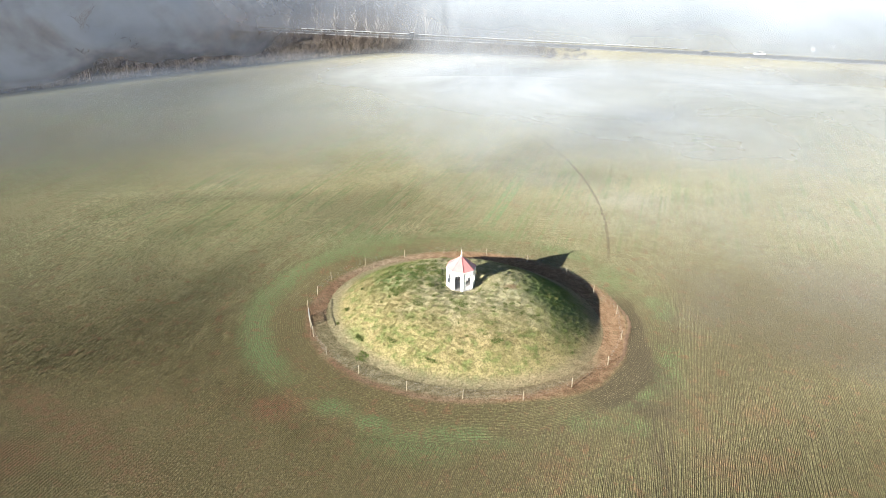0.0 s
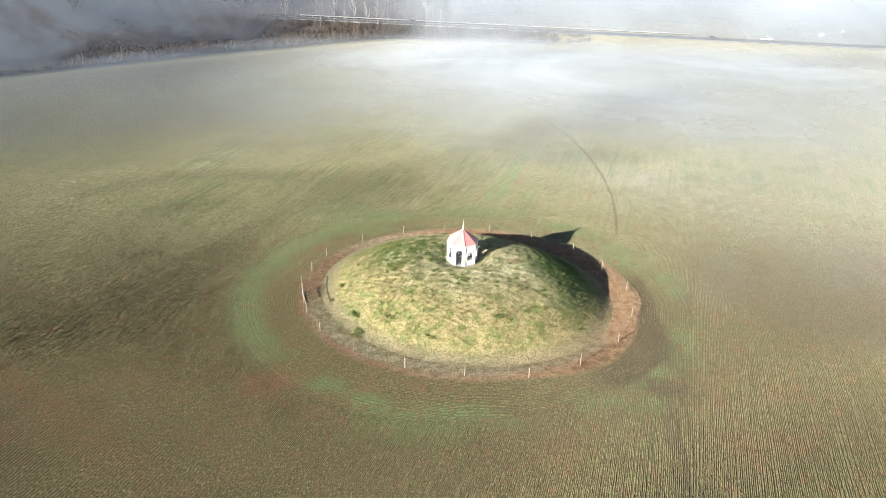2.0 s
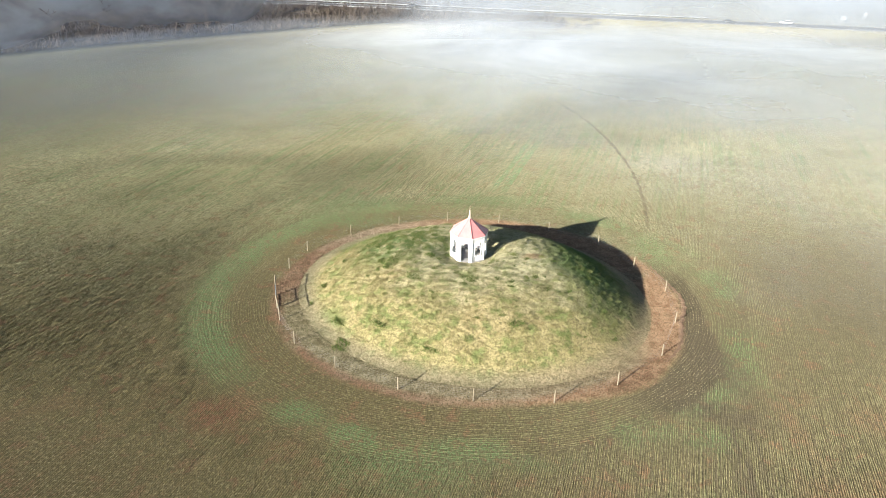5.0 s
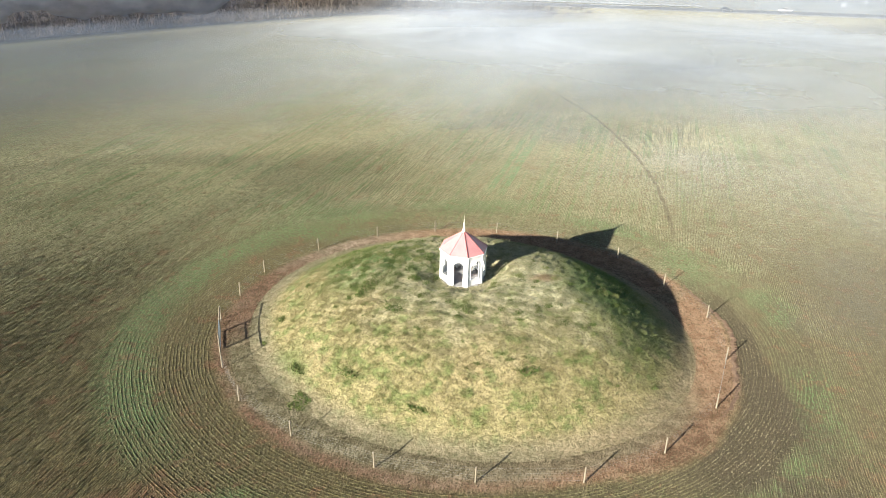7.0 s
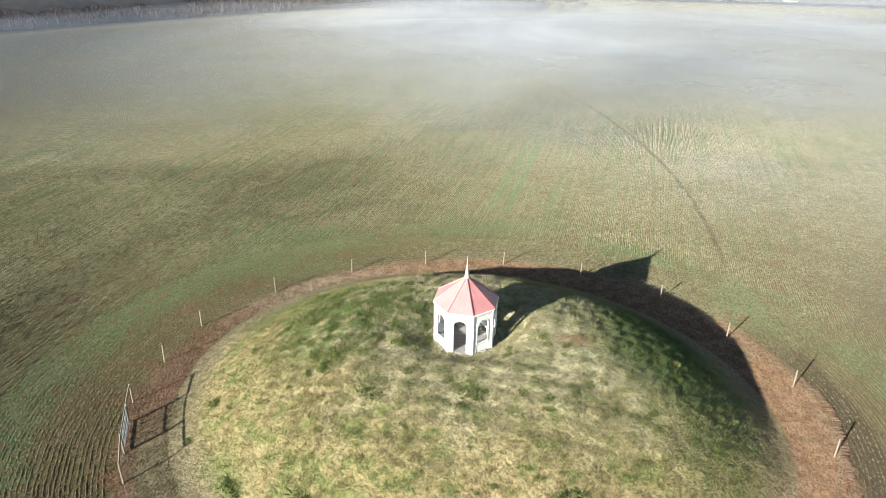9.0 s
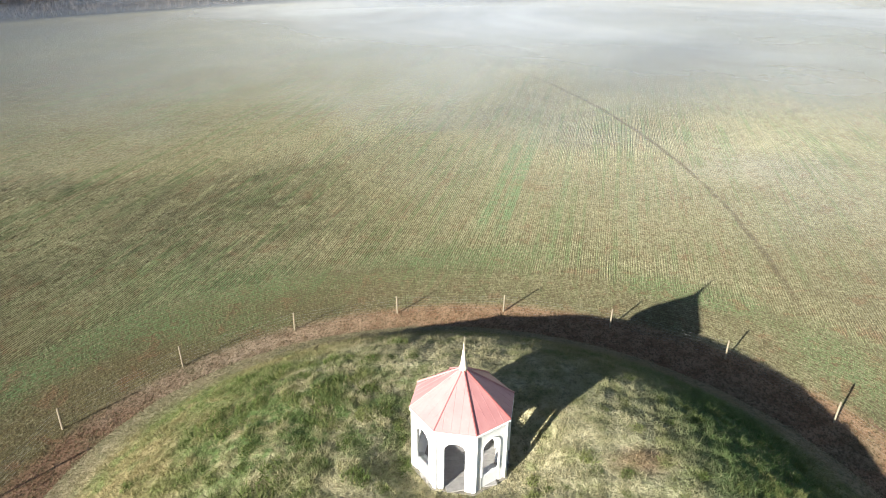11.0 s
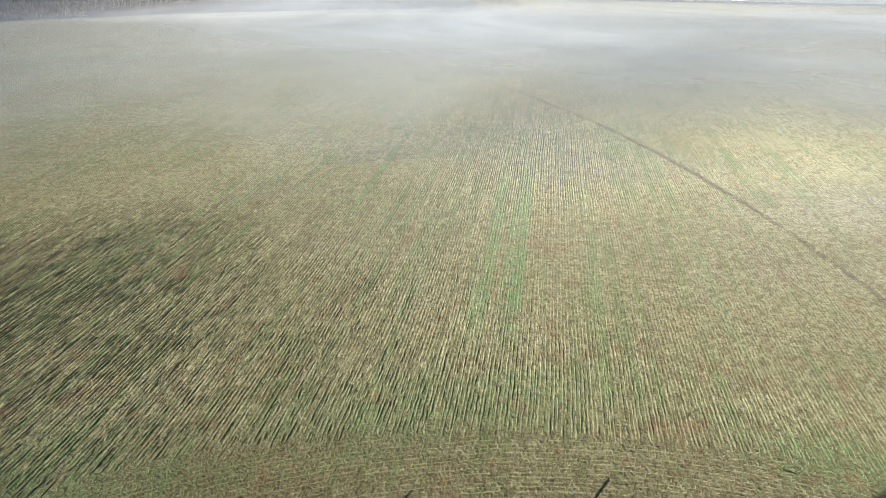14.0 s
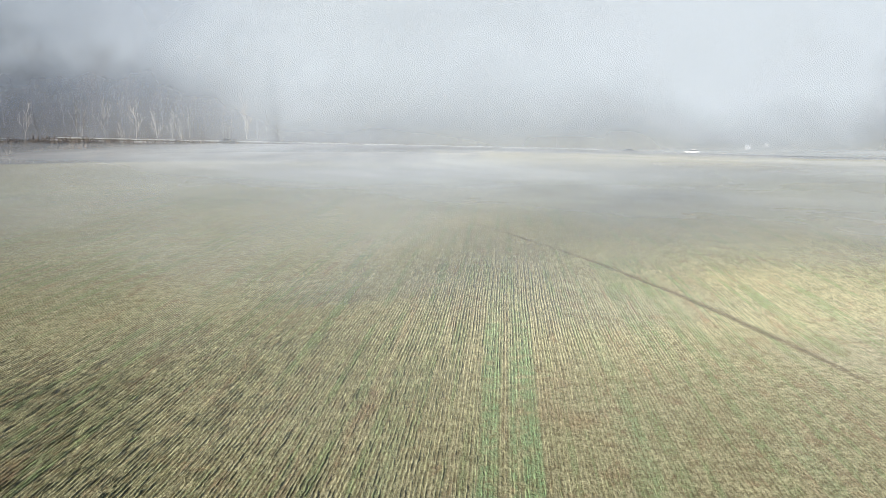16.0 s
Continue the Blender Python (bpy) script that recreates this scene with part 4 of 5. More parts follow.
def build_fence():
    rng = random.Random(4)
    root = thing("wire_fence", pose(0, 0, 0), "pale timber posts with strands of wire round the mound", "fence")
    meshes = []
    for s in range(3):
        bm = bmesh.new()
        tube(bm, [(0, 0, -0.15), (0, 0, 0.4), (0.004, 0, 1.0), (0.006, 0.003, 1.29), (0.006, 0.003, 1.31)], (0.052, 0.051, 0.050, 0.048, 0.036), 8)
        me = bpy.data.meshes.new("post")
        bm.to_mesh(me)
        bm.free()
        me.materials.append(M_POST)
        meshes.append(me)
    for i, (x, y) in enumerate(POSTS):
        ob = new("post", meshes[i % 3])
        ob.parent = root
        tall = 1.10 if i in (5, 6, 7, 8) else rng.uniform(0.95, 1.04)
        ob.matrix_local = pose(x, y, 0, rng.uniform(-2.2, 2.2), rng.uniform(-2.2, 2.2), rng.uniform(0, 360)) @ Matrix.Diagonal((1, 1, tall, 1))
    for a, b in ((5, 6), (7, 8)):
        bm = bmesh.new()
        tube(bm, [(*POSTS[a], 1.30), (*POSTS[b], 1.30)], (0.06, 0.055), 7)
        part("brace_rail", bm, M_POST, root)
        bm = bmesh.new()
        tube(bm, [(*POSTS[a], 0.15), (*POSTS[b], 1.25)], (0.006, 0.006), 4)
        part("brace_wire", bm, M_WIRE, root)
    for h in (0.18, 0.38, 0.58, 0.78, 0.98, 1.18):
        bm = bmesh.new()
        for i in range(len(POSTS)):
            j = (i + 1) % len(POSTS)
            if i == 6:
                continue
            (ax, ay), (bx, by) = POSTS[i], POSTS[j]
            n = 5
            pts = []
            for k in range(n):
                f = k / (n - 1)
                sag = -0.05 * math.sin(math.pi * f) * rng.uniform(0.5, 1.2)
                pts.append((ax + (bx - ax) * f, ay + (by - ay) * f, h + sag))
            tube(bm, pts, [0.0026] * n, 3, False)
        part("wire_strand", bm, M_WIRE, root)
    # the gate between its two braces
    (ax, ay), (bx, by) = POSTS[6], POSTS[7]
    wide = math.hypot(bx - ax, by - ay) - 0.24
    m = pose((ax + bx) / 2, (ay + by) / 2, 0.12, 0, 0, math.degrees(math.atan2(by - ay, bx - ax)))
    gate = thing("gate", m, "closed galvanised tube gate with wire mesh", "gate")
    bm = bmesh.new()
    h, w = 1.15, wide / 2
    for a, b in (((-w, 0, 0), (w, 0, 0)), ((-w, 0, h), (w, 0, h)), ((-w, 0, 0), (-w, 0, h)), ((w, 0, 0), (w, 0, h))):
        tube(bm, [a, b], (0.042, 0.042), 6)
    part("gate_frame", bm, M_GATE, gate)
    for f in (-0.5, 0.0, 0.5):
        bm = bmesh.new()
        tube(bm, [(w * f, 0, 0), (w * f, 0, h)], (0.034, 0.034), 6)
        part("upright_bar", bm, M_GATE, gate)
    bm = bmesh.new()
    tube(bm, [(-w, 0, h * 0.52), (w, 0, h * 0.52)], (0.034, 0.034), 6)
    part("middle_bar", bm, M_GATE, gate)
    bm = bmesh.new()
    for k in range(1, 16):
        tube(bm, [(-w + 2 * w * k / 16, 0.01, 0), (-w + 2 * w * k / 16, 0.01, h)], (0.004, 0.004), 3, False)
    for k in range(1, 9):
        tube(bm, [(-w, 0.01, h * k / 9), (w, 0.01, h * k / 9)], (0.004, 0.004), 3, False)
    part("wire_mesh", bm, M_GATE, gate)


def build_furrow():
    """The low lip of turned soil that runs outside the fence's eastern posts."""
    bm = bmesh.new()
    rng = random.Random(8)
    prev = None
    for k in range(240):
        t = math.radians(-42 + k * 0.25)
        q = 1 + (1.05 + 0.25 * math.sin(k * 0.053) + 0.07 * math.sin(k * 0.4) + rng.uniform(-0.07, 0.07)) / 19.9
        h = 0.07 * math.sin(math.pi * (k + 0.5) / 240) * rng.uniform(0.3, 1.2)
        row = []
        for d, z in ((-0.45, -0.03), (-0.12, h), (0.05, h * 0.9), (0.16, -0.05)):
            r = q + (d + rng.uniform(-0.04, 0.04)) / 19.9
            row.append(bm.verts.new((FENCE[0] + FENCE[2] * r * math.cos(t), FENCE[1] + FENCE[3] * r * math.sin(t), z)))
        if prev:
            for a in range(3):
                bm.faces.new((prev[a], row[a], row[a + 1], prev[a + 1])[::-1])
        prev = row
    tagged(part("soil_bank", bm, M_SOIL), "low crumbling lip of dark turned soil", "soil bank", kind="structure")


# ---- road and what stands by it ----
def along_road(x, off=0.0):
    n = Vector((0.22, 1.0)).normalized()
    return x + n.x * off, road_y(x) + n.y * off


def ribbon(x0, x1, o0, o1, z, steps=40):
    bm = bmesh.new()
    prev = None
    for k in range(steps + 1):
        x = x0 + (x1 - x0) * k / steps
        a, b = along_road(x, o0), along_road(x, o1)
        row = [bm.verts.new((*a, z - 0.5)), bm.verts.new((*a, z)), bm.verts.new((*b, z)), bm.verts.new((*b, z - 0.5))]
        if prev:
            for i in range(3):
                bm.faces.new((prev[i], row[i], row[i + 1], prev[i + 1]))
        prev = row
    bmesh.ops.recalc_face_normals(bm, faces=bm.faces)
    return bm


def build_road():
    tagged(part("road", ribbon(-420, 700, -5.4, 5.4, -0.55), M_ROAD), "grey two-lane asphalt road behind the field", "road", kind="structure")
    for o in (-4.6, 4.6):
        tagged(part("edge_line", ribbon(-420, 700, o - 0.11, o + 0.11, -0.544), M_LINE), "white painted line along the road's edge", "road marking", kind="structure")
    heading = math.degrees(math.atan2(-0.22, 1))
    for name, off, x0, x1, lab in (("guard_rail", -7.2, -62, 29, "pale steel guard rail on the field side"), ("guard_rail", 7.2, -64, 112, "pale steel guard rail on the hill side")):
        rail = thing(name, pose(0, 0, 0), lab, "guard rail", "guard rails along the road")
        bm = bmesh.new()
        prev = None
        prof = ((0.0, 0.50), (-0.06, 0.56), (-0.06, 0.63), (0.0, 0.68), (-0.06, 0.73), (-0.06, 0.80), (0.0, 0.86))
        for k in range(41):
            x = x0 + (x1 - x0) * k / 40
            row = [bm.verts.new((*along_road(x, off + d), -0.68 + z)) for d, z in prof]
            if prev:
                for i in range(6):
                    bm.faces.new((prev[i], row[i], row[i + 1], prev[i + 1]))
            prev = row
        bmesh.ops.solidify(bm, geom=bm.faces[:], thickness=0.02)
        part("beam", bm, M_RAIL, rail)
        bm = bmesh.new()
        box(bm, (0.14, 0.12, 1.1), (0, 0, 0.5), None, 0.015)
        me = bpy.data.meshes.new("rail_post")
        bm.to_mesh(me)
        bm.free()
        me.materials.append(M_RAIL)
        n = int((x1 - x0) / 4)
        for k in range(n):
            p = along_road(x0 + (k + 0.5) * (x1 - x0) / n, off + 0.12)
            ob = new("rail_post", me)
            ob.parent = rail
            ob.matrix_local = pose(*p, -0.95, 0, 0, heading)


def build_car(kind, x, off, paint, label, face=1):
    p = along_road(x, off)
    root = thing(kind, pose(*p, -0.544, 0, 0, math.degrees(math.atan2(-0.22, 1)) + (180 if face < 0 else 0)), label, kind.replace("_", " "))
    if kind == "car":
        body = [(-2.25, 0.35), (2.2, 0.35), (2.28, 0.62), (2.2, 0.82), (1.15, 0.95), (-1.9, 0.98), (-2.25, 0.85)]
        cab = [(-1.75, 0.96), (-1.2, 1.42), (0.25, 1.45), (1.05, 0.94)]
    else:
        body = [(-2.75, 0.45), (2.7, 0.45), (2.78, 0.8), (2.65, 1.08), (1.4, 1.18), (-2.75, 1.15)]
        cab = [(-0.9, 1.15), (-0.75, 1.82), (0.75, 1.85), (1.35, 1.16)]
    bm = bmesh.new()
    prism(bm, body, -0.9, 0.9)
    bmesh.ops.recalc_face_normals(bm, faces=bm.faces)
    bmesh.ops.bevel(bm, geom=bm.edges[:], offset=0.07, segments=2, affect="EDGES")
    part("body", bm, paint, root, "", True)
    bm = bmesh.new()
    prism(bm, cab, -0.78, 0.78)
    bmesh.ops.recalc_face_normals(bm, faces=bm.faces)
    bmesh.ops.bevel(bm, geom=bm.edges[:], offset=0.05, segments=2, affect="EDGES")
    part("windows", bm, M_GLASS, root, "dark glass")
    bm = bmesh.new()
    top = max(z for q, z in cab)
    box(bm, (1.5, 1.5, 0.07), (-0.45 if kind == "car" else 0.0, 0, top + 0.005), None, 0.02)
    part("roof_panel", bm, M_CARW if kind != "car" else paint, root)
    for sx in (-1.4, 1.4):
        for sy in (-0.82, 0.82):
            bm = bmesh.new()
            tube(bm, [(sx, sy - 0.11, 0.34), (sx, sy + 0.11, 0.34)], (0.34, 0.34), 16)
            w = part("wheel", bm, M_TYRE, root)
            bm = bmesh.new()
            e = 0.115 if sy > 0 else -0.115
            tube(bm, [(sx, sy + e * 0.8, 0.34), (sx, sy + e * 1.05, 0.34)], (0.2, 0.18), 12)
            part("rim", bm, M_RAIL, w)
    for sy in (-0.6, 0.6):
        bm = bmesh.new()
        box(bm, (0.06, 0.36, 0.16), (body[2][0] - 0.03, sy, 0.7 if kind == "car" else 0.88), None, 0.02)
        part("headlight", bm, M_LINE, root)


def build_far_fence():
    rng = random.Random(12)
    for x0, x1, lab in ((-118, -60, "weathered"), (-58, 50, "pale"), (52, 190, "pale")):
        root = thing("field_fence", pose(0, 0, 0), lab + " timber posts and wire along the field's edge", "fence", "fences at the far edge of the field")
        bm = bmesh.new()
        tube(bm, [(0, 0, -0.2), (0, 0, 0.8), (0.01, 0, 1.45), (0.01, 0, 1.47)], (0.085, 0.08, 0.075, 0.06), 7)
        me = bpy.data.meshes.new("post")
        bm.to_mesh(me)
        bm.free()
        me.materials.append(M_POST)
        pts = []
        x = x0
        while x < x1:
            y = float(edge_y(np.array(x))) + 0.6
            ob = new("post", me)
            ob.parent = root
            ob.matrix_local = pose(x, y, ground_at(x, y), rng.uniform(-3, 3), rng.uniform(-3, 3), rng.uniform(0, 360)) @ Matrix.Diagonal((1, 1, rng.uniform(0.85, 1.12), 1))
            pts.append((x, y))
            x += rng.uniform(2.8, 3.9)
        for h in (0.5, 0.85, 1.2):
            bm = bmesh.new()
            tube(bm, [(*p, h + ground_at(*p)) for p in pts], [0.008] * len(pts), 3, False)
            part("wire_strand", bm, M_WIRE, root)


def build_roadside():
    # a pole and two roadside boards
    x, y = along_road(-1.0, 9.0)
    pole = thing("utility_pole", pose(x, y, -0.7), "tall pale utility pole beside the road", "utility pole")
    bm = bmesh.new()
    tube(bm, [(0, 0, -0.3), (0, 0, 6), (0, 0, 13.5)], (0.19, 0.16, 0.11), 9)
    part("pole", bm, M_PALE, pole)
    bm = bmesh.new()
    box(bm, (2.2, 0.1, 0.12), (0, 0, 12.8), None, 0.01)
    part("cross_arm", bm, M_PALE, pole)
    for x, y, w, h, lab in ((168.0, 219.0, 2.0, 2.4, "blank white roadside board on two legs"), (180.0, 224.0, 1.3, 2.0, "small white roadside board on two legs")):
        root = thing("road_sign", pose(x, y, ground_at(x, y), 0, 0, -13), lab, "sign", "boards by the road")
        bm = bmesh.new()
        box(bm, (w, 0.06, h * 0.7), (0, 0, 0.7 + h * 0.5), None, 0.02)
        part("board", bm, M_CARW, root)
        for s in (-1, 1):
            bm = bmesh.new()
            box(bm, (0.09, 0.09, 1.3), (s * w * 0.36, 0.06, 0.55), None, 0.01)
            part("leg", bm, M_POST, root)


# ---- trees ----
def tree_arrays(seed, height, spread, depth=4):
    """Wood and twigs of one bare tree: two lists of tapered prisms."""
    rng = random.Random(seed)
    wood, twig = [], []

    def grow(p, d, length, r, level):
        segs = 3 if level else 5
        pts, rad = [p], [r]
        q, e = Vector(p), Vector(d)
        for k in range(segs):
            e = (e + Vector((rng.uniform(-1, 1), rng.uniform(-1, 1), rng.uniform(-0.2, 0.5))) * (0.10 + 0.05 * level)).normalized()
            q = q + e * (length / segs)
            pts.append(q.copy())
            rad.append(r * (1 - (k + 1) / segs * 0.62))
        (wood if level < 2 else twig).append((pts, rad, 6 if level == 0 else 4 if level == 1 else 3))
        if level >= depth:
            return
        kids = (9, 6, 5, 4)[min(level, 3)]
        for k in range(kids):
            f = (0.30 + 0.70 * (k + rng.random()) / kids) if level == 0 else (0.2 + 0.8 * (k + rng.random()) / kids)
            i = min(int(f * segs), segs - 1)
            g = f * segs - i
            at = pts[i].lerp(pts[i + 1], min(g, 1.0))
            a = rng.uniform(0, 2 * math.pi)
            side = Vector((math.cos(a), math.sin(a), rng.uniform(0.1, 0.7) * spread[1]))
            way = (e * 0.55 + side * spread[0]).normalized()
            grow(at, way, length * rng.uniform(0.30, 0.52) * (1.1 - 0.4 * f if level == 0 else 1), max(r * (1 - f * 0.6) * 0.42, 0.012), level + 1)

    grow(Vector((0, 0, -0.3)), Vector((0, 0, 1)), height, height * (0.0095 if depth > 2 else 0.0075), 0)
    return wood, twig


def tubes_mesh(name, tubes, material):
    bm = bmesh.new()
    for pts, rad, n in tubes:
        tube(bm, pts, rad, n, False)
    me = bpy.data.meshes.new(name)
    bm.to_mesh(me)
    bm.free()
    me.materials.append(material)
    return me


def build_trees():
    rng = random.Random(21)
    kinds = []
    for i, (h, sp, dep, bark) in enumerate(((9.5, (0.32, 1.3), 2, M_PALE), (8, (0.36, 1.2), 2, M_PALE), (11.5, (0.28, 1.4), 2, M_PALE), (15, (1.0, 0.8), 3, M_BARK), (19, (0.8, 1.0), 3, M_BARK), (12, (1.1, 0.8), 3, M_BARK))):
        w, t = tree_arrays(30 + i, h, sp, dep)
        t = [(p, [max(v, 0.03) for v in r], n) for p, r, n in t]
        kinds.append((tubes_mesh("trunk", w, bark), tubes_mesh("crown", t, M_TWIG if bark is M_BARK else M_PALETWIG), bark is M_PALE))
    made = {}

    def plant(x, y, z, k):
        s = rng.uniform(0.75, 1.2)
        m = pose(x, y, z, 0, 0, rng.uniform(0, 360)) @ Matrix.Diagonal((s, s, s, 1))
        if k not in made:
            pale = kinds[k][2]
            root = thing("tree", m, "bare winter tree with a pale trunk" if pale else "bare winter tree with grey bark", "tree", "trees along the road")
            for nm, me in (("trunk", kinds[k][0]), ("crown", kinds[k][1])):
                ob = new(nm, me)
                ob.parent = root
            made[k] = root
        else:
            ob = copy_thing(made[k], Matrix.Identity(4))
            ob.matrix_world = m

    # pale trunks between the field and the road
    for x in (-52, -49, -43, -37, -34.5, -28, -24, -21, -19, -9, -7.5, -2, 3.5, 8, -60, -66):
        y = road_y(x) - rng.uniform(9, 13 if x > -30 else 20)
        plant(x, y, ground_at(x, y) - 0.1, rng.choice((0, 1, 2)))
    # darker trees at the field's western corner
    for k in range(34):
        x = rng.uniform(-170, -80)
        y = float(edge_y(np.array(x))) + rng.uniform(5, 75)
        if abs(y - road_y(x)) > 9:
            plant(x, y, ground_at(x, y) - 0.2, rng.choice((3, 4, 5, 5)))
    # the wood's front behind the road
    for k in range(75):
        x = -170 + k * 4.9 + rng.uniform(-2, 2)
        y = road_y(x) + rng.uniform(18, 44)
        plant(x, y, ground_at(x, y) - 0.2, rng.choice((3, 4, 5, 2)))


def build_far_wood():
    """The wooded hill as one mass of bare trees, and the scrub by the field's edge."""
    rng = np.random.default_rng(17)
    bases = []
    for i in range(3):
        w, t = tree_arrays(60 + i, 18 + 2 * i, (0.8, 1.0), 2)
        bm = bmesh.new()
        for pts, rad, n in w + t:
            tube(bm, pts, [max(r * 1.3, 0.06) for r in rad], 3, False)
        bm.verts.index_update()
        v = np.array([q.co[:] for q in bm.verts])
        f = np.array([[q.index for q in p.verts] for p in bm.faces])
        bm.free()
        # fine twigs at the ends, as slim slivers
        ends = v[rng.integers(0, len(v), 500)]
        ends = ends[ends[:, 2] > 6]
        d = rng.normal(0, 1, (len(ends), 3)) * (0.8, 0.8, 0.6) + (0, 0, 0.7)
        side = rng.normal(0, 0.05, (len(ends), 3))
        tv = np.stack([ends - side, ends + side, ends + d * 1.3 + side * 0.3, ends + d * 1.3 - side * 0.3], 1)
        f = np.concatenate([f, len(v) + np.arange(4 * len(ends)).reshape(-1, 4)])
        v = np.concatenate([v, tv.reshape(-1, 3)])
        bases.append((v, f))
    vs, fs, at = [], [], 0
    for k in range(210):
        x = rng.uniform(-300, 330)
        d = 26 + 190 * rng.random() ** 1.3
        y = road_y(x) + 10 + d
        z = ground_at(x, y) - 0.3
        v, f = bases[k % 3]
        a, s = rng.uniform(0, 6.28), rng.uniform(0.8, 1.25)
        c, q = math.cos(a) * s, math.sin(a) * s
        vs.append(np.stack([x + v[:, 0] * c - v[:, 1] * q, y + v[:, 0] * q + v[:, 1] * c, z + v[:, 2] * s], -1))
        fs.append(f + at)
        at += len(v)
    ob = from_arrays("far_wood", np.concatenate(vs), np.concatenate(fs), M_TWIG)
    tagged(ob, "bare brown winter wood on the misty hillside", "woodland", kind="stuff")
    # scrub: many thin stems in clumps
    n = 2600
    x = rng.uniform(-150, 70, n)
    ye, yr = edge_y(x), road_y(x)
    y = ye + 1.5 + (yr - 11 - ye) * rng.random(n) ** 1.2
    ok = rng.random(n) < np.clip((75 - x) / 90, 0.05, 1)
    x, y = x[ok], y[ok]
    k = 16
    X, Y = np.repeat(x, k), np.repeat(y, k)
    size = np.repeat(rng.uniform(0.5, 1.9, x.size), k)
    m = X.size
    base = np.stack([X + rng.normal(0, 0.5, m), Y + rng.normal(0, 0.5, m), ground_z(X, Y) - 0.15], -1)
    tip = base + np.stack([rng.normal(0, 0.55, m) * size, rng.normal(0, 0.55, m) * size, rng.uniform(0.6, 1.8, m) * size], -1)
    side = np.stack([rng.normal(0, 0.07, m), rng.normal(0, 0.07, m), np.zeros(m)], -1)
    v = np.stack([base - side, base + side, tip + side * 0.4, tip - side * 0.4], 1).reshape(-1, 3)
    ob = from_arrays("scrub", v, np.arange(4 * m).reshape(-1, 4), M_SCRUB)
    tagged(ob, "tangled brown winter scrub between field and road", "scrub", kind="stuff")


# ---- mist ----
def sheet(name, xs, ys, zf, material):
    gx, gy = np.meshgrid(xs, ys)
    gz = zf(gx, gy)
    idx = np.arange(gx.size).reshape(gx.shape)
    faces = np.stack([idx[:-1, :-1], idx[:-1, 1:], idx[1:, 1:], idx[1:, :-1]], -1).reshape(-1, 4)
    ob = from_arrays(name, np.stack([gx, gy, gz], -1).reshape(-1, 3), faces, material, None, True)
    return tagged(ob, "drifting white ground mist over the field", "mist", "layers of mist", "stuff")


def curtain(name, x0, x1, yf, z0, z1, material):
    gx, gz = np.meshgrid(np.linspace(x0, x1, 110), np.linspace(z0, z1, 20))
    gy = yf(gx, gz)
    idx = np.arange(gx.size).reshape(gx.shape)
    faces = np.stack([idx[:-1, :-1], idx[:-1, 1:], idx[1:, 1:], idx[1:, :-1]], -1).reshape(-1, 4)
    ob = from_arrays(name, np.stack([gx, gy, gz], -1).reshape(-1, 3), faces, material, None, True)
    return tagged(ob, "tall bank of white morning mist before the wood", "mist", "banks of mist", "stuff")


def plume_material(name, left, right, feet, tops, gain, seed, thin):
    """A tall drifting plume of mist: dense by its western edge, thinner to the east, ragged all round."""
    n = Nodes(name)
    pos, x, y, z, rnd = n.place()
    p = n.vec(n.add(x, seed * 53.0), z, n.mul(z, 0.4))
    big, small = n.noise(p, 0.026, 2.0, 0.5, 0.4), n.noise(p, 0.08, 2.0, 0.5, 0.3)
    cloud = n.step(n.add(n.mul(big, 0.7), n.mul(small, 0.3)), 0.30, 0.68)
    wob = n.mul(n.m("SUBTRACT", n.add(n.mul(big, 0.6), n.mul(small, 0.4)), 0.5), 40.0)
    wx = n.add(x, wob)
    body = n.mul(n.step(wx, *left), n.step(wx, left[1], left[1] + 30.0, 1.0, thin), n.step(x, *right))
    body = n.mul(body, n.step(n.add(z, n.mul(wob, 0.35)), *feet), n.step(z, *tops), n.add(0.35, n.mul(cloud, 0.65)), gain)
    alpha = n.m("MINIMUM", body, 0.95, clamp=True)
    # thin parts are a dimmer blue-grey: shade put into the colour
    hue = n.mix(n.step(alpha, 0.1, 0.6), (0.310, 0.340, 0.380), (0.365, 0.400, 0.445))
    d = n.node("ShaderNodeBsdfDiffuse", Color=hue)
    t = n.node("ShaderNodeBsdfTranslucent", Color=hue)
    k = n.node("ShaderNodeMixShader", Fac=0.3)
    n.t.links.new(d.outputs[0], k.inputs[1])
    n.t.links.new(t.outputs[0], k.inputs[2])
    tr = n.node("ShaderNodeBsdfTransparent")
    o = n.node("ShaderNodeMixShader", Fac=alpha)
    n.t.links.new(tr.outputs[0], o.inputs[1])
    n.t.links.new(k.outputs[0], o.inputs[2])
    n.t.links.new(o.outputs[0], n.out.inputs[0])
    return n.mat


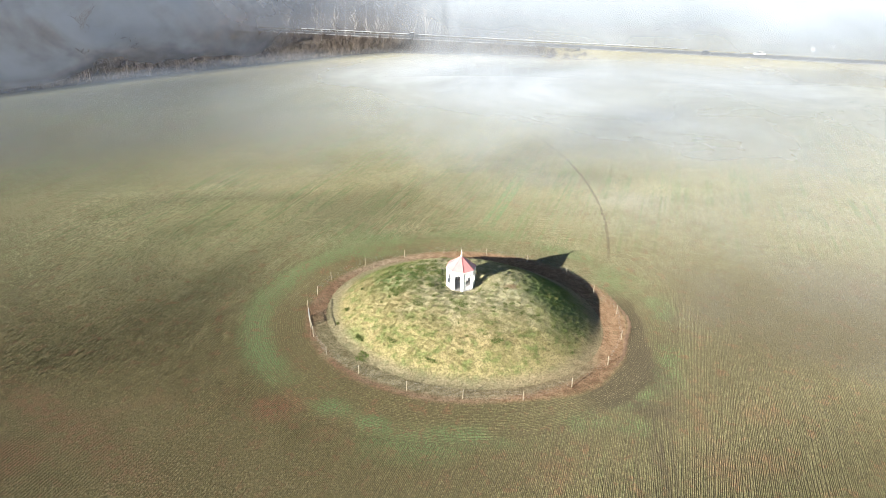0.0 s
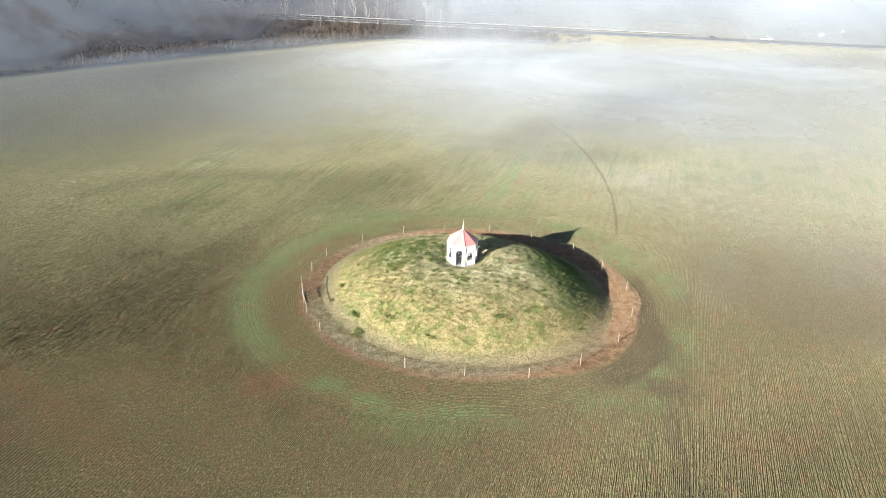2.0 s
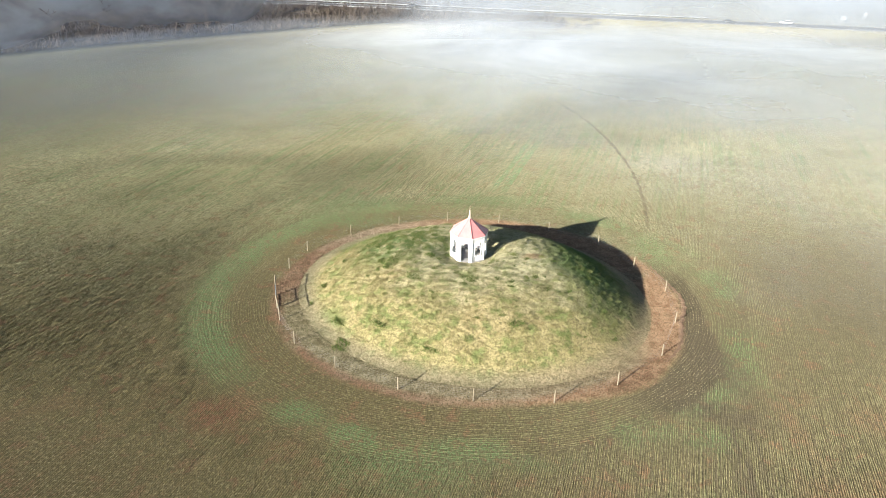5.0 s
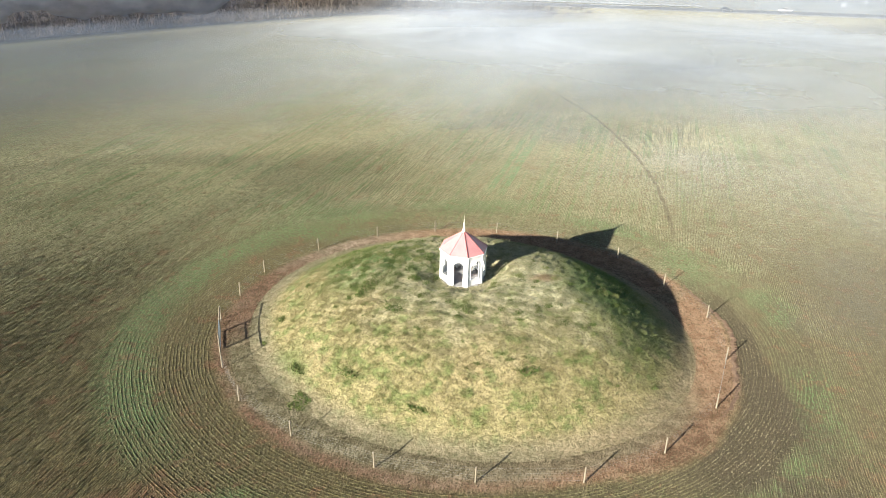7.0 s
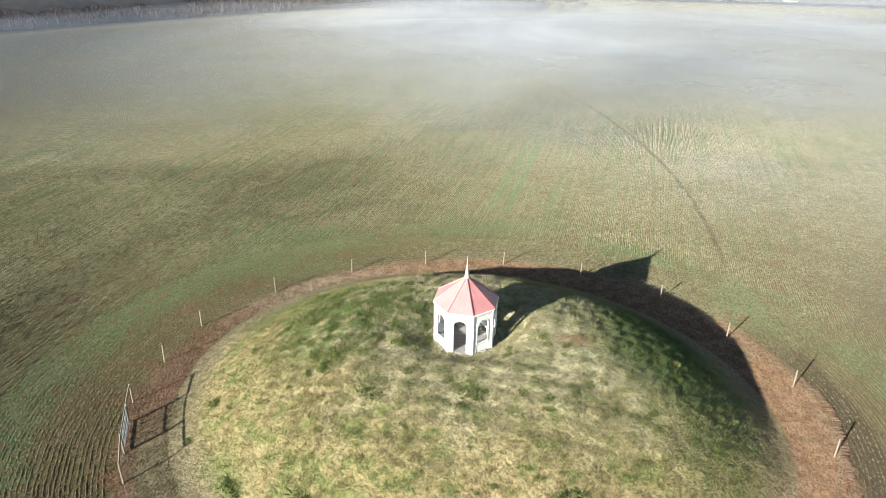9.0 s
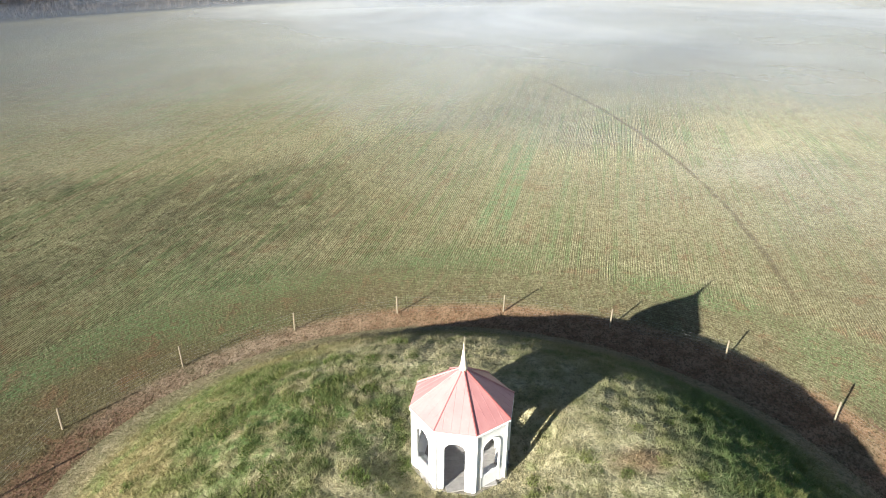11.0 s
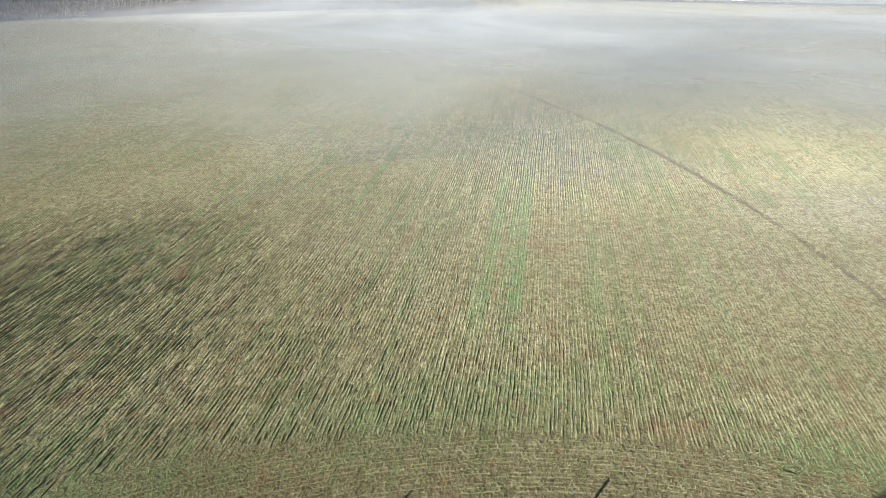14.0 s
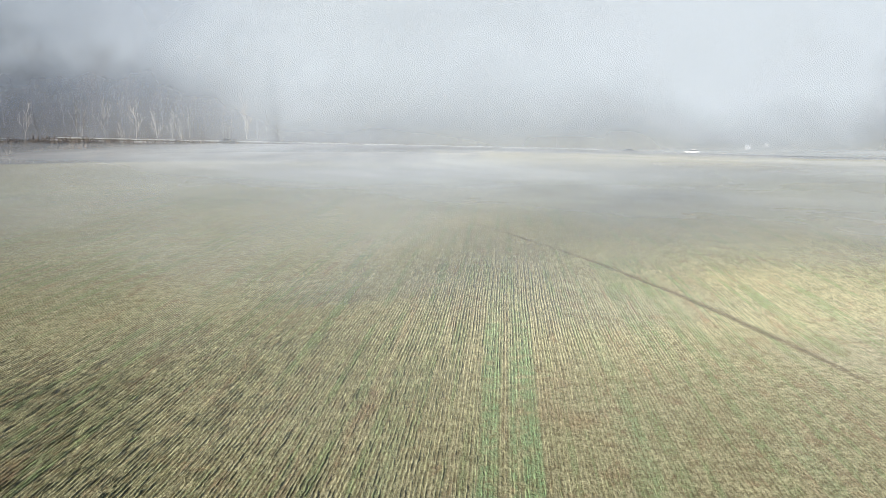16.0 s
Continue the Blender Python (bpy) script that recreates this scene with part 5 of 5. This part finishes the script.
def build_mist():
    for k, (z, ramp, blobs) in enumerate((
            (1.8, ((30, 165), 0.20, 0.26), ((98, 52, 50, 72, 0.30), (16, 110, 40, 50, 0.25), (-88, 80, 60, 34, 0.42), (38, 46, 32, 24, 0.12))),
            (4.4, ((40, 175), 0.18, 0.30), ((104, 84, 54, 64, 0.26), (22, 124, 44, 54, 0.25), (-75, 118, 75, 40, 0.42))))):
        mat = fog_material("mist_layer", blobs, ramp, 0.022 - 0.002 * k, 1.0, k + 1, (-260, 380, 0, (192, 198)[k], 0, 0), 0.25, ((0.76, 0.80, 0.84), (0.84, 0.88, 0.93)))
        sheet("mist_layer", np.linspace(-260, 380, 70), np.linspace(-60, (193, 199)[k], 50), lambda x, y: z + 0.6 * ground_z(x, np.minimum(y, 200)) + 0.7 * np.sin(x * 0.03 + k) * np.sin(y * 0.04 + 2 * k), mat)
    for k, (y0, left, right, feet, tops, gain, thin) in enumerate((
            (52.0, (-12, 12), (120, 50), (-2, 9), (40, 18), 0.62, 0.40),
            (128.0, (-30, 12), (260, 180), (-4, 12), (50, 26), 0.52, 0.55))):
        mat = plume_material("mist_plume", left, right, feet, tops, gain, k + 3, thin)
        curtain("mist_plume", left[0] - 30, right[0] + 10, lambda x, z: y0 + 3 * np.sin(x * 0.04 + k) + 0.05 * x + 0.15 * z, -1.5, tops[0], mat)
    for k, (off, base, cloud, rise, foot, blobs) in enumerate((
            (0, 0.40, 0.60, 0.0, (-6, 6), ()),
            (None, 0.30, 0.28, 0.62, (-9, -6), ((125, 45, 90, 40, 0.40), (-90, 14, 80, 34, 0.30))),
            (60, 0.45, 0.45, 0.20, (6, 45), ((120, 75, 110, 75, 0.70), (-70, 75, 170, 55, 0.9))))):
        veil = off == 0
        # first tone of each pair paints the mist as if unlit, darkest at thin places
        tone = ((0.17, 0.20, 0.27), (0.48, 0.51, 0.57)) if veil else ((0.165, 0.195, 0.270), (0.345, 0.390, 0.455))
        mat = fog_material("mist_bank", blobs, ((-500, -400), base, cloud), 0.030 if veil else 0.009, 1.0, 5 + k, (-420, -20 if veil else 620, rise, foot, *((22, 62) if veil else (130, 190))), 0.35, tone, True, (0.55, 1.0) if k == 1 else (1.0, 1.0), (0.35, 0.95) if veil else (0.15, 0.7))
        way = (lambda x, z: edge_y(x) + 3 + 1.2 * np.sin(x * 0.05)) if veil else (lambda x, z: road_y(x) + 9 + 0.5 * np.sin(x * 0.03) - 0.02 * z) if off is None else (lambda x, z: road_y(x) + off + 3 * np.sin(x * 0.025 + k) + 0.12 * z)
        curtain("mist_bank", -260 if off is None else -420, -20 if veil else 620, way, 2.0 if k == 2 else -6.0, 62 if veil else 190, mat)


build_ground()
build_mound()
build_gazebo()
build_fence()
build_furrow()
build_road()
build_far_fence()
build_roadside()
build_car("pickup_truck", -8.9, 2.4, M_CARD, "dark pickup truck with a white roof on the road", -1)
build_car("car", 141.0, 2.4, M_CARW, "white car on the road", -1)
build_car("car", 119.0, -2.4, M_CARD, "dark car on the road", 1)
build_tussocks()
build_trees()
build_far_wood()
build_mist()
build_mound_grass()
build_stubble()
